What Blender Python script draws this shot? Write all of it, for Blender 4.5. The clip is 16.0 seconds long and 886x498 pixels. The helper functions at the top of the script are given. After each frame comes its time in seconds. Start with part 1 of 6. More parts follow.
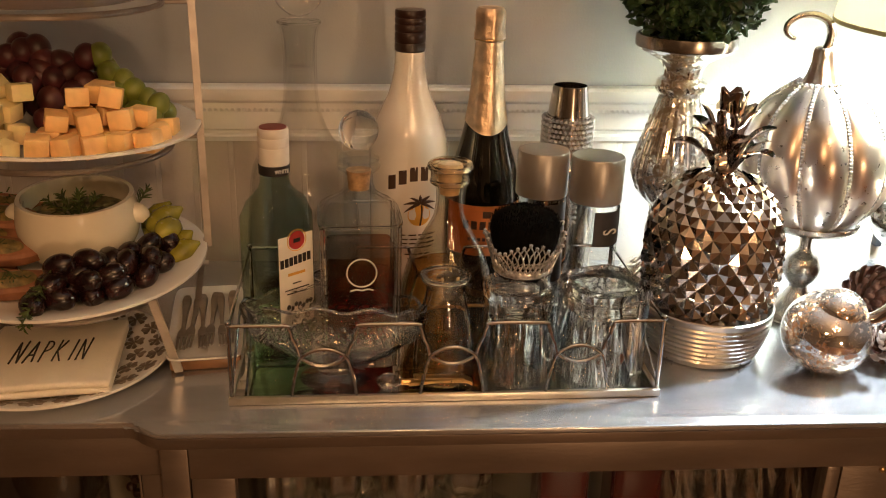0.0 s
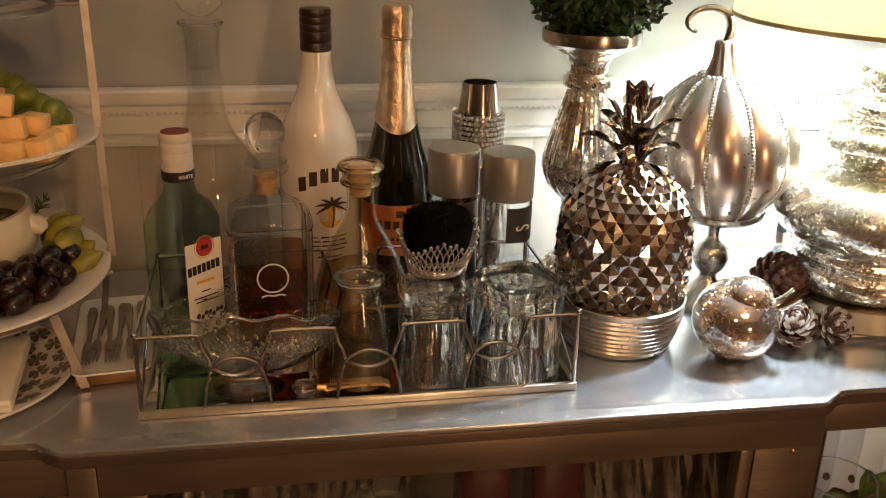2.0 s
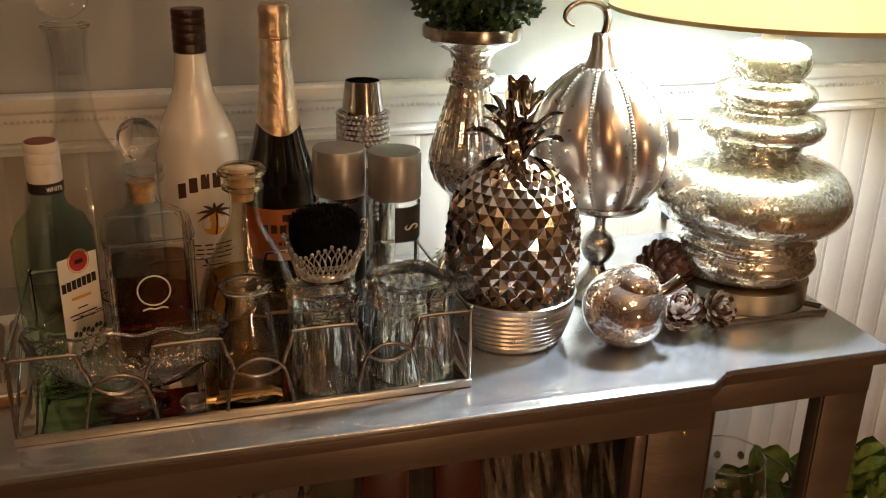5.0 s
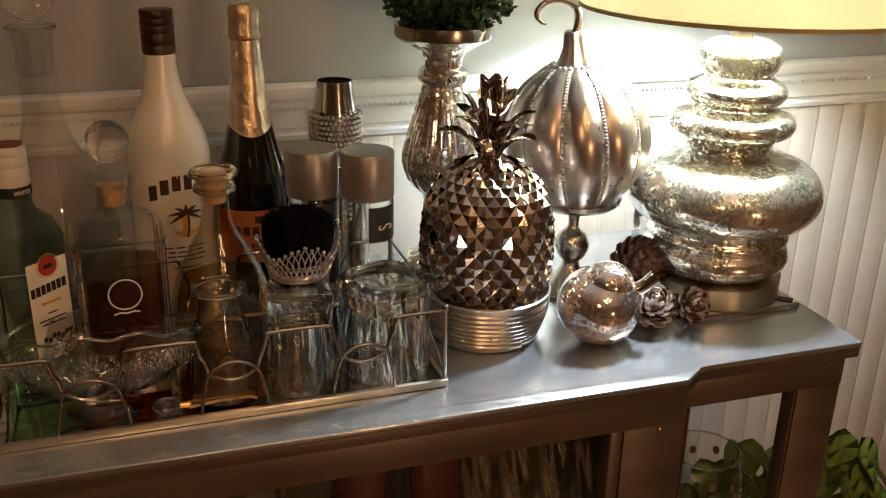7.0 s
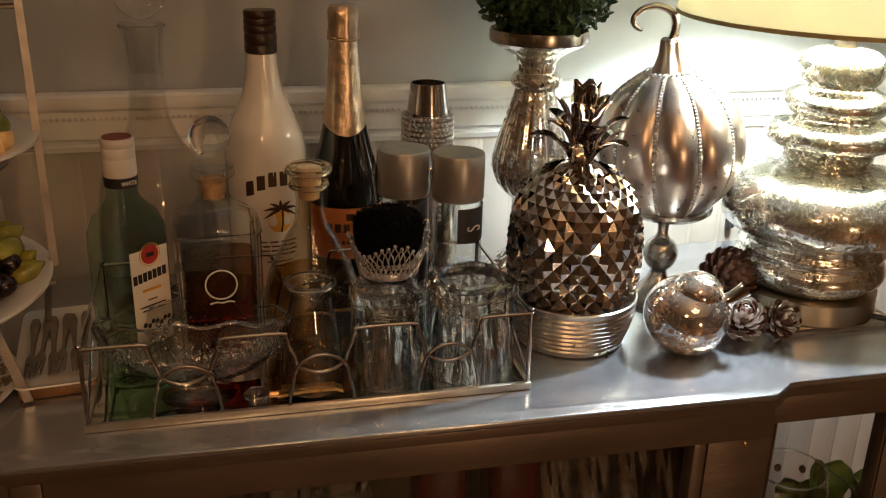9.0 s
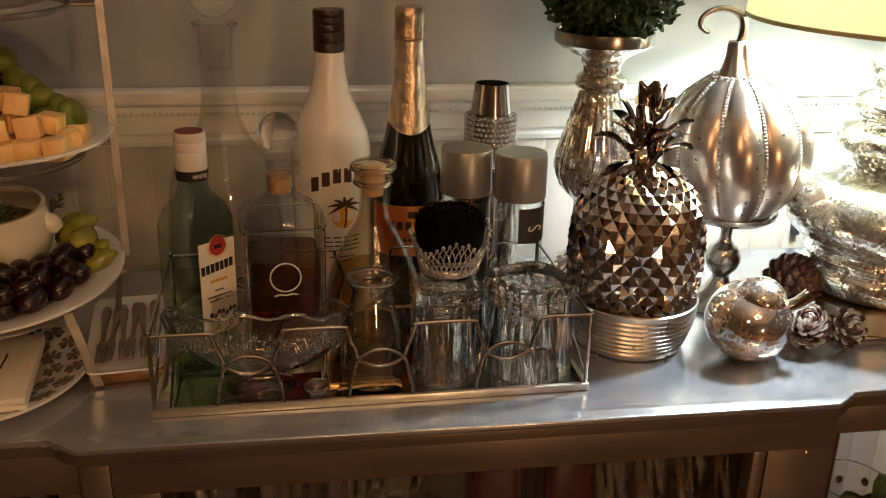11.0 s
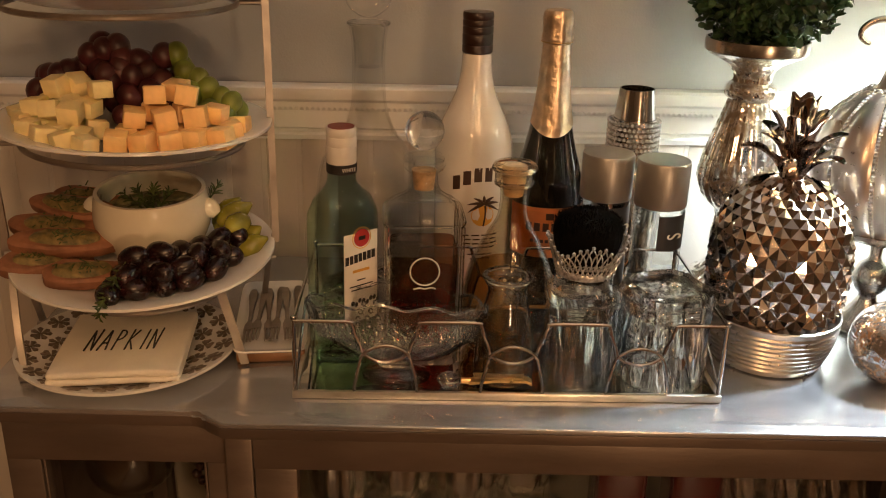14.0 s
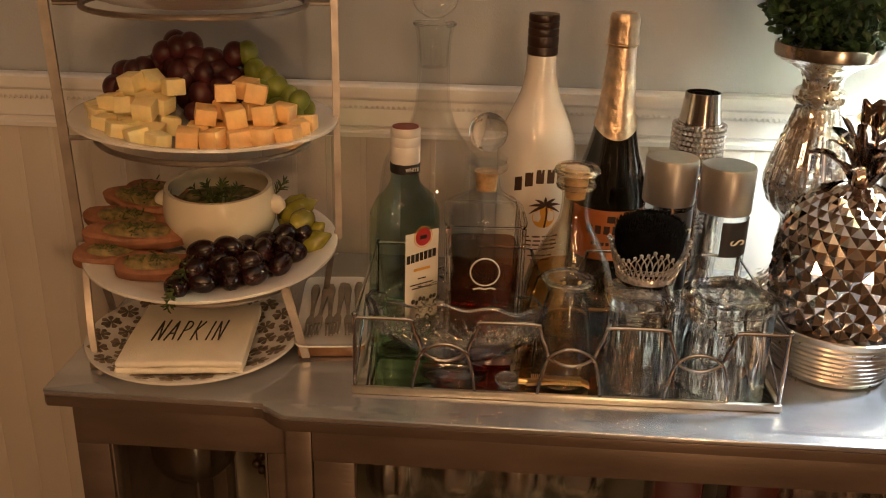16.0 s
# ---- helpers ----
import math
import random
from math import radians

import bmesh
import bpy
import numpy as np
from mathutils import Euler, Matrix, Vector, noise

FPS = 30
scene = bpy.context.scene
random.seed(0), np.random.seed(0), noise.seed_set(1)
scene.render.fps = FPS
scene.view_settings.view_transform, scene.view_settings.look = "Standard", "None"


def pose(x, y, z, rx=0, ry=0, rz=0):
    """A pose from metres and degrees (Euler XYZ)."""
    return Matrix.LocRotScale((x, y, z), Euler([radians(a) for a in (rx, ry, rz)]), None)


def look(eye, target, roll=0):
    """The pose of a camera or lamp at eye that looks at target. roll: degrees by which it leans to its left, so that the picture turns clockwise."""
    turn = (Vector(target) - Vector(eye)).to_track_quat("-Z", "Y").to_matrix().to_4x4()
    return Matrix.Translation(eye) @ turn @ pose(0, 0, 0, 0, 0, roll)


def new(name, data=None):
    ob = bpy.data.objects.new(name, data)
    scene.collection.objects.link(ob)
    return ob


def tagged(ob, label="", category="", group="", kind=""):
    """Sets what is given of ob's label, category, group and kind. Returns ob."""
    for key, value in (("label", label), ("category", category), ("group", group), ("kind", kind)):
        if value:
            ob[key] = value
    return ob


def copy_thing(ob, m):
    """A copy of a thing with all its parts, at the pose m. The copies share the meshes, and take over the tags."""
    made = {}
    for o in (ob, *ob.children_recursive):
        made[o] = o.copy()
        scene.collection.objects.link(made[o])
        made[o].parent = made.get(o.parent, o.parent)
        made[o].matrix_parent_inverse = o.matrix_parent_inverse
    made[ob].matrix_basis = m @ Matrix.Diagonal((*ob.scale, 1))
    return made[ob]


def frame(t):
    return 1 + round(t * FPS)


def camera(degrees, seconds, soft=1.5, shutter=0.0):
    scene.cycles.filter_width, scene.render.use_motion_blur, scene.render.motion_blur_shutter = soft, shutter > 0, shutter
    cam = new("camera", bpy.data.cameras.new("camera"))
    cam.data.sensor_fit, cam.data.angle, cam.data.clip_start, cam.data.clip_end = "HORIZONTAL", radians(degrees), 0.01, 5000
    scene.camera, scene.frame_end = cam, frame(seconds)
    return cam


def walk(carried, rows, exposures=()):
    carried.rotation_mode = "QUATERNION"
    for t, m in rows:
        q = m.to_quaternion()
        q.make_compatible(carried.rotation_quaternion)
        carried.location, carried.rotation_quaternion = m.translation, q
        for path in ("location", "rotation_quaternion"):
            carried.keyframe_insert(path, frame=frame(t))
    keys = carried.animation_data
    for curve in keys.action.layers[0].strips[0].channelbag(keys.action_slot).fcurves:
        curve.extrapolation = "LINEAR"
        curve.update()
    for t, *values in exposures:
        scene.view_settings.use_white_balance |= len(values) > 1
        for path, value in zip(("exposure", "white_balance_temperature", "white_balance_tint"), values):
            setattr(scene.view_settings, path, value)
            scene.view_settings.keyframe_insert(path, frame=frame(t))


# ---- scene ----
cam = camera(50.77, 16.0, soft=1.05)
# seconds, eye, yaw, pitch, roll
PATH = [
    (0, -0.0721, -0.7586, 1.3097, -4.78, -21.25, 1.68),
    (0.5, -0.0672, -0.7569, 1.3091, -6.21, -21.22, 1.56),
    (1, -0.0621, -0.7537, 1.3092, -7.92, -21.24, 1.47),
    (1.5, -0.0621, -0.7524, 1.3093, -8.78, -21.27, 1.53),
    (2, -0.0614, -0.7506, 1.3092, -9.84, -21.27, 1.53),
    (2.5, -0.0589, -0.7484, 1.3089, -11.11, -21.28, 1.50),
    (3, -0.0598, -0.7464, 1.3076, -12.31, -21.21, 1.54),
    (3.5, -0.0567, -0.7453, 1.3086, -13.33, -21.27, 1.47),
    (4, -0.0548, -0.7431, 1.3085, -14.48, -21.30, 1.46),
    (4.5, -0.0521, -0.7420, 1.3085, -15.51, -21.31, 1.40),
    (5, -0.0510, -0.7407, 1.3086, -16.60, -21.32, 1.40),
    (6.3, -0.0500, -0.7396, 1.3086, -18.60, -21.34, 1.34),
    (7.5, -0.0489, -0.7385, 1.3086, -17.08, -21.36, 1.28),
    (8, -0.0569, -0.7406, 1.3088, -15.16, -21.32, 1.38),
    (10.5, -0.0597, -0.7508, 1.3047, -10.62, -20.99, 1.37),
    (11, -0.0632, -0.7531, 1.3062, -9.13, -21.05, 1.43),
    (11.5, -0.0669, -0.7550, 1.3060, -7.90, -21.01, 1.53),
    (12, -0.0676, -0.7577, 1.3061, -6.55, -21.01, 1.48),
    (12.5, -0.0686, -0.7600, 1.3108, -5.17, -21.25, 1.48),
    (13, -0.0692, -0.7611, 1.3086, -3.88, -21.15, 1.47),
    (13.5, -0.0711, -0.7641, 1.3136, -2.10, -21.40, 1.48),
    (14, -0.0740, -0.7664, 1.3127, -0.74, -21.35, 1.53),
    (14.5, -0.0741, -0.7681, 1.3135, 0.38, -21.39, 1.54),
    (15, -0.0729, -0.7701, 1.3121, 1.47, -21.29, 1.53),
    (15.5, -0.0755, -0.7733, 1.3149, 2.44, -21.40, 1.55),
    (16, -0.0769, -0.7720, 1.3188, 3.06, -21.66, 1.53),
]


def aim(x, y, z, yaw, pitch, roll):
    ya, pa = radians(yaw), radians(pitch)
    ahead = Vector((-math.sin(ya) * math.cos(pa), math.cos(ya) * math.cos(pa), math.sin(pa)))
    eye = Vector((x, y, z))
    return look(eye, eye + 2 * ahead, roll)


walk(cam, [(t, aim(*p)) for t, *p in PATH], exposures=[(0.0, 0.68), (1.5, 0.48), (2.5, 0.30), (4.0, 0.12), (5.2, 0.08), (6.4, -0.10), (7.5, -0.20), (8.2, -0.26), (10.5, -0.20), (11.0, 0.04), (12.0, 0.24), (13.0, 0.44), (14.5, 0.58), (16.0, 0.60)])

# ---------------------------------------------------------------- light
world = bpy.data.worlds.new("world")
scene.world = world
world.use_nodes = True
world.node_tree.nodes["Background"].inputs[0].default_value = (1.0, 0.8, 0.6, 1)
world.node_tree.nodes["Background"].inputs[1].default_value = 0.004


def lamp_light(name, place, watts, colour, radius):
    data = bpy.data.lights.new(name, "POINT")
    data.energy, data.color, data.shadow_soft_size = watts, colour, radius
    ob = new(name, data)
    ob.location = place
    return ob


WARM = (1.0, 0.535, 0.235)
# bulb inside the shade of the table lamp
lamp_light("table_lamp_bulb", (0.590, 0.158, 1.335), 30.5, (0.79, 0.91, 1.0), 0.03)
# unseen dining room lights: an added warm fill, and overhead bulbs behind it
lamp_light("warm_fill_light", (-0.32, -1.25, 1.58), 8.2, WARM, 0.06)
for k in range(5):
    a = k * 2 * math.pi / 5 + 0.3
    lamp_light("ceiling_bulb", (0.35 + 0.25 * math.cos(a), -1.5 + 0.25 * math.sin(a), 2.10), 3.6, WARM, 0.065)


# added unseen fill, low and far behind, brightening the cabinet front and open end
lamp_light("far_fill_light", (0.95, -3.3, 0.95), 44.0, (1.0, 0.58, 0.29), 0.10)


# ---------------------------------------------------------------- materials
def mat(name, c, rough=0.5, metal=0.0, var=0.12, scale=25.0, bump=0.0, bscale=150.0, rvar=0.08, c2=None, stretch=None, coat=0.0, sss=0.0, spec=0.5):
    m = bpy.data.materials.new(name)
    m.use_nodes = True
    nt = m.node_tree
    n, l = nt.nodes, nt.links
    b = n["Principled BSDF"]
    tc = n.new("ShaderNodeTexCoord")
    mp = n.new("ShaderNodeMapping")
    l.new(tc.outputs["Object"], mp.inputs[0])
    if stretch:
        mp.inputs["Scale"].default_value = stretch
    big = n.new("ShaderNodeTexNoise")
    big.inputs["Scale"].default_value, big.inputs["Detail"].default_value = scale, 6
    l.new(mp.outputs[0], big.inputs[0])
    fine = n.new("ShaderNodeTexNoise")
    fine.inputs["Scale"].default_value, fine.inputs["Detail"].default_value = bscale, 4
    l.new(mp.outputs[0], fine.inputs[0])
    mix = n.new("ShaderNodeMix")
    mix.data_type = "RGBA"
    lo = c2 or tuple(v * (1 - 2 * var) for v in c)
    hi = c if c2 else tuple(min(1, v * (1 + var)) for v in c)
    mix.inputs["A"].default_value, mix.inputs["B"].default_value = (*lo, 1), (*hi, 1)
    ramp = n.new("ShaderNodeMapRange")
    ramp.inputs["From Min"].default_value, ramp.inputs["From Max"].default_value = 0.3, 0.7
    l.new(big.outputs[0], ramp.inputs[0])
    l.new(ramp.outputs[0], mix.inputs["Factor"])
    l.new(mix.outputs["Result"], b.inputs["Base Color"])
    rr = n.new("ShaderNodeMapRange")
    rr.inputs["To Min"].default_value, rr.inputs["To Max"].default_value = max(0, rough - rvar), min(1, rough + rvar)
    l.new(fine.outputs[0], rr.inputs[0])
    l.new(rr.outputs[0], b.inputs["Roughness"])
    b.inputs["Metallic"].default_value = metal
    b.inputs["Coat Weight"].default_value = coat
    b.inputs["Coat Roughness"].default_value = 0.08
    b.inputs["Specular IOR Level"].default_value = spec
    if sss:
        b.inputs["Subsurface Weight"].default_value = sss
        b.inputs["Subsurface Radius"].default_value = (0.01, 0.006, 0.003)
        b.inputs["Subsurface Scale"].default_value = 0.4
    if bump:
        bm_ = n.new("ShaderNodeBump")
        bm_.inputs["Strength"].default_value, bm_.inputs["Distance"].default_value = bump, 0.002
        l.new(fine.outputs[0], bm_.inputs["Height"])
        l.new(bm_.outputs[0], b.inputs["Normal"])
    return m


def glass(name, c=(1, 1, 1), rough=0.0, ior=1.48, bump=0.0, bscale=60, clear=0.12):
    m = bpy.data.materials.new(name)
    m.use_nodes = True
    n, l = m.node_tree.nodes, m.node_tree.links
    b = n["Principled BSDF"]
    b.inputs["Base Color"].default_value = (*c, 1)
    b.inputs["Roughness"].default_value = rough
    b.inputs["IOR"].default_value = ior
    b.inputs["Transmission Weight"].default_value = 1
    tr, mx = n.new("ShaderNodeBsdfTransparent"), n.new("ShaderNodeMixShader")
    tr.inputs[0].default_value = (*c, 1)
    mx.inputs[0].default_value = clear
    l.new(b.outputs[0], mx.inputs[1])
    l.new(tr.outputs[0], mx.inputs[2])
    l.new(mx.outputs[0], n["Material Output"].inputs[0])
    if bump:
        t = n.new("ShaderNodeTexNoise")
        t.inputs["Scale"].default_value = bscale
        tc = n.new("ShaderNodeTexCoord")
        mp = n.new("ShaderNodeMapping")
        mp.inputs["Scale"].default_value = (1, 1, 0.42)
        l.new(tc.outputs["Object"], mp.inputs[0])
        l.new(mp.outputs[0], t.inputs[0])
        k = n.new("ShaderNodeBump")
        k.inputs["Strength"].default_value, k.inputs["Distance"].default_value = bump, 0.003
        l.new(t.outputs[0], k.inputs["Height"])
        l.new(k.outputs[0], b.inputs["Normal"])
    return m


def thin_glass(name, c=(0.97, 0.98, 0.97), gloss=1.5):
    """Thin clear glass: lets light straight through, with a Fresnel gloss."""
    m = bpy.data.materials.new(name)
    m.use_nodes = True
    n, l = m.node_tree.nodes, m.node_tree.links
    n.remove(n["Principled BSDF"])
    out = n["Material Output"]
    tr = n.new("ShaderNodeBsdfTransparent")
    tr.inputs[0].default_value = (*c, 1)
    gl = n.new("ShaderNodeBsdfGlossy")
    gl.inputs["Roughness"].default_value = 0.03
    lw = n.new("ShaderNodeLayerWeight")
    lw.inputs["Blend"].default_value = 0.5
    pw = n.new("ShaderNodeMath")
    pw.operation, pw.inputs[1].default_value = "POWER", 4.2
    fr = n.new("ShaderNodeMath")
    fr.operation, fr.inputs[1].default_value, fr.inputs[2].default_value = "MULTIPLY_ADD", 0.85, 0.036 * (gloss - 1) / 0.5
    l.new(lw.outputs["Facing"], pw.inputs[0])
    l.new(pw.outputs[0], fr.inputs[0])
    mx = n.new("ShaderNodeMixShader")
    l.new(fr.outputs[0], mx.inputs[0])
    l.new(tr.outputs[0], mx.inputs[1])
    l.new(gl.outputs[0], mx.inputs[2])
    l.new(mx.outputs[0], out.inputs[0])
    return m


def mercury(name, silver, dark, amount=0.5, scale=60.0, rough=0.12, rough2=0.4):
    """Silvered glass with worn speckles."""
    m = bpy.data.materials.new(name)
    m.use_nodes = True
    n, l = m.node_tree.nodes, m.node_tree.links
    b = n["Principled BSDF"]
    tc = n.new("ShaderNodeTexCoord")
    v = n.new("ShaderNodeTexNoise")
    v.inputs["Scale"].default_value, v.inputs["Detail"].default_value = scale * 1.6, 8
    v.inputs["Roughness"].default_value = 0.65
    z = n.new("ShaderNodeTexNoise")
    z.inputs["Scale"].default_value, z.inputs["Detail"].default_value = scale * 0.22, 3
    add = n.new("ShaderNodeMath")
    add.operation = "MULTIPLY_ADD"
    add.inputs[1].default_value = 0.6
    l.new(tc.outputs["Object"], v.inputs[0])
    l.new(tc.outputs["Object"], z.inputs[0])
    l.new(z.outputs[0], add.inputs[0])
    l.new(v.outputs[0], add.inputs[2])
    r = n.new("ShaderNodeMapRange")
    edge = 1.0 - 0.4 * amount
    r.inputs["From Min"].default_value, r.inputs["From Max"].default_value = edge - 0.04, edge + 0.03
    l.new(add.outputs[0], r.inputs[0])
    mx = n.new("ShaderNodeMix")
    mx.data_type = "RGBA"
    mx.inputs["A"].default_value, mx.inputs["B"].default_value = (*silver, 1), (*dark, 1)
    l.new(r.outputs[0], mx.inputs["Factor"])
    l.new(mx.outputs["Result"], b.inputs["Base Color"])
    rr = n.new("ShaderNodeMapRange")
    rr.inputs["To Min"].default_value, rr.inputs["To Max"].default_value = rough, rough2
    l.new(r.outputs[0], rr.inputs[0])
    l.new(rr.outputs[0], b.inputs["Roughness"])
    mt = n.new("ShaderNodeMapRange")
    mt.inputs["To Min"].default_value, mt.inputs["To Max"].default_value = 0.95, 0.3
    l.new(r.outputs[0], mt.inputs[0])
    l.new(mt.outputs[0], b.inputs["Metallic"])
    b.inputs["Coat Weight"].default_value = 0.6
    b.inputs["Coat Roughness"].default_value = 0.03
    bp = n.new("ShaderNodeBump")
    bp.inputs["Strength"].default_value, bp.inputs["Distance"].default_value = 0.12, 0.002
    l.new(z.outputs[0], bp.inputs["Height"])
    l.new(bp.outputs[0], b.inputs["Normal"])
    return m


PAINT = mat("wall_paint_grey", (0.39, 0.415, 0.435), 0.65, var=0.04, scale=3, bump=0.15, bscale=400)
WHITE = mat("white_trim_paint", (0.78, 0.78, 0.77), 0.4, var=0.04, scale=4, bump=0.08, bscale=200)
WAINS = mat("beadboard_paint", (0.55, 0.50, 0.435), 0.5, var=0.05, scale=5, bump=0.10, bscale=260)
ROOM = mat("room_paint", (0.14, 0.12, 0.10), 0.8, var=0.05, scale=2)
CEILM = mat("ceiling_paint", (0.50, 0.48, 0.45), 0.9, var=0.04, scale=2)
FLOORM = mat("floor_wood", (0.22, 0.12, 0.06), 0.4, var=0.25, scale=6, stretch=(1, 8, 1))
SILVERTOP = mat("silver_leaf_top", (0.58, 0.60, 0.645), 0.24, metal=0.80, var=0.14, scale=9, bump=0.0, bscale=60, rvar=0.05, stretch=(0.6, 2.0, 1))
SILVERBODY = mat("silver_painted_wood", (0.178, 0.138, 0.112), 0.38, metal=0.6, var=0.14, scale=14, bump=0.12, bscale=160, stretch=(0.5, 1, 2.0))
INSIDE = mat("cabinet_inside_paint", (0.56, 0.53, 0.44), 0.6, var=0.2, scale=10)
TRAYRIM = mat("satin_tray_rim", (0.66, 0.62, 0.56), 0.32, metal=0.85, var=0.08, scale=40)
CHROME = mat("chrome_wire", (0.46, 0.45, 0.44), 0.10, metal=1, var=0.05, rvar=0.05)
STEEL = mat("brushed_steel", (0.55, 0.53, 0.50), 0.3, metal=1, var=0.08, scale=60)
TRAYMIRROR = mat("smoked_mirror", (0.46, 0.45, 0.44), 0.03, metal=1, var=0.06, rvar=0.02)
POLISHED = mat("polished_steel", (0.52, 0.48, 0.44), 0.13, metal=1, var=0.06, scale=40, rvar=0.05)
MIRROR = mat("mirror_base", (0.72, 0.72, 0.72), 0.03, metal=1, var=0.03, rvar=0.02)
PEWTER = mat("pewter_metal", (0.46, 0.42, 0.38), 0.22, metal=1, var=0.15, scale=60, rvar=0.1)
CHAMPAGNE = mat("satin_champagne_paint", (0.56, 0.48, 0.42), 0.28, metal=0.95, var=0.03, scale=9, rvar=0.02)
CAPGREY = mat("satin_grey_cap", (0.38, 0.37, 0.36), 0.38, metal=0.7, var=0.05, scale=40)
CROWNM = mat("pineapple_crown_metal", (0.52, 0.44, 0.39), 0.10, metal=1, var=0.12, scale=30, rvar=0.03)
PINESILVER = mat("pineapple_chrome", (0.74, 0.68, 0.64), 0.07, metal=1, var=0.08, scale=30, rvar=0.02)
CERAMIC = mat("white_ceramic", (0.74, 0.72, 0.68), 0.18, var=0.03, scale=12, coat=0.4)
CREAMWARE = mat("cream_stoneware", (0.80, 0.74, 0.60), 0.22, var=0.05, scale=12, coat=0.4)
FORKM = mat("dark_steel_fork", (0.34, 0.31, 0.28), 0.34, metal=0.9, var=0.12, scale=40)
STANDM = mat("pewter_stand_metal", (0.40, 0.36, 0.32), 0.40, metal=0.9, var=0.12, scale=40)
LINEN = mat("napkin_paper", (0.86, 0.81, 0.70), 0.9, var=0.04, scale=30, bump=0.4, bscale=500)
INK = mat("black_ink", (0.015, 0.013, 0.012), 0.6)
BROWNINK = mat("dark_brown_ink", (0.05, 0.022, 0.012), 0.5)
CAPBROWN = mat("brown_screw_cap", (0.030, 0.012, 0.008), 0.32, var=0.1)
WHITEBOTTLE = mat("white_glazed_bottle", (0.80, 0.77, 0.72), 0.14, var=0.02, scale=10, coat=0.6)
WHITECAP = mat("white_cap_plastic", (0.72, 0.69, 0.64), 0.42, var=0.05, scale=40)
FOIL = mat("gold_foil", (0.80, 0.62, 0.45), 0.32, metal=0.9, var=0.16, scale=70, bump=0.75, bscale=95)
DARKGLASS = mat("dark_green_bottle", (0.006, 0.006, 0.004), 0.05, var=0.1, scale=20, coat=0.8)
ORANGE = mat("orange_label_paper", (0.50, 0.16, 0.045), 0.5, var=0.06, scale=40)
LABEL = mat("white_label_paper", (0.78, 0.76, 0.70), 0.5, var=0.03, scale=40)
RED = mat("red_print", (0.42, 0.03, 0.03), 0.5)
YELLOWPR = mat("yellow_print", (0.75, 0.40, 0.06), 0.5)
CORK = mat("cork", (0.50, 0.32, 0.17), 0.85, var=0.25, scale=120, bump=0.4, bscale=300)
BLACKFUZZ = mat("black_bristle", (0.004, 0.004, 0.004), 0.95, var=0.2, spec=0.05)
RHINE = mat("rhinestone_silver", (0.92, 0.90, 0.87), 0.2, metal=0.7, var=0.3, scale=300)
FINEGL = thin_glass("fine_clear_glass", (0.996, 0.997, 0.99), 1.5)
GLINT = thin_glass("heavy_cut_glass", (0.96, 0.965, 0.95), 4.6)
HEAVY = thin_glass("heavy_wine_glass", (0.96, 0.965, 0.95), 2.4)
SMOKED = thin_glass("smoked_decanter_glass", (0.945, 0.885, 0.79), 1.9)
CLEAR2 = thin_glass("thick_clear_glass", (0.975, 0.98, 0.97), 1.4)
PANE = thin_glass("cabinet_pane", (0.98, 0.98, 0.975), 1.25)
CRYSTAL = glass("cut_crystal", (0.99, 1.0, 0.99), 0.0, 1.6, clear=0.05)
STOPPER = glass("solid_glass_ball", (1, 1, 1), 0.0, 1.45, clear=0.15)
CRYSTALB = glass("rippled_crystal", (0.99, 1.0, 0.99), 0.0, 1.58, bump=0.6, bscale=48, clear=0.04)
GREENGL = thin_glass("green_tinted_glass", (0.82, 0.935, 0.825), 1.4)
GREENLIQ = thin_glass("pale_green_rum", (0.745, 0.90, 0.745), 1.2)
WHISKEY = thin_glass("amber_whiskey", (0.66, 0.135, 0.085), 1.2)
AMBERLT = thin_glass("light_amber", (0.84, 0.60, 0.34), 1.3)
PALECORK = mat("pale_cork", (0.72, 0.58, 0.40), 0.8, var=0.15, scale=120, bump=0.3, bscale=300)
REDLIQ = mat("red_wine_bottle", (0.062, 0.003, 0.004), 0.12, var=0.1, coat=0.2)
MERC = mercury("mercury_lamp_glass", (0.96, 0.95, 0.88), (0.13, 0.11, 0.065), 0.445, 150, rough=0.15, rough2=0.34)
MERC2 = mercury("mercury_candle_glass", (0.90, 0.88, 0.84), (0.22, 0.18, 0.13), 0.37, 95)
MERC3 = mercury("mercury_ornament_glass", (0.86, 0.83, 0.80), (0.30, 0.15, 0.06), 0.31, 190, rough=0.06)
CONE = mat("pine_cone_scale", (0.11, 0.048, 0.030), 0.7, var=0.3, scale=80, bump=0.5, bscale=250)
FROST = mat("frosted_scale_tip", (0.52, 0.48, 0.46), 0.6, var=0.2, scale=80, bump=0.4)
LEAFM = mat("boxwood_leaf", (0.030, 0.075, 0.022), 0.5, var=0.4, scale=60)
PLANTLEAF = mat("pothos_leaf", (0.045, 0.12, 0.022), 0.28, var=0.35, scale=34, c2=(0.20, 0.24, 0.05), bump=0.3, bscale=60)
STEMM = mat("plant_stem", (0.10, 0.14, 0.04), 0.6)
POTM = mat("terracotta_pot", (0.30, 0.13, 0.07), 0.8, var=0.15)
REDGRAPE = mat("red_grape_skin", (0.085, 0.018, 0.022), 0.42, var=0.35, scale=30, coat=0.2, sss=0.1)
GREENGRAPE = mat("green_grape_skin", (0.22, 0.27, 0.045), 0.4, var=0.25, scale=30, coat=0.2, sss=0.25)
OLIVE = mat("dark_olive_skin", (0.020, 0.005, 0.005), 0.26, var=0.5, scale=40, coat=0.1)
GREENOLIVE = mat("green_pepper_skin", (0.30, 0.28, 0.03), 0.25, var=0.25, scale=30, coat=0.3)
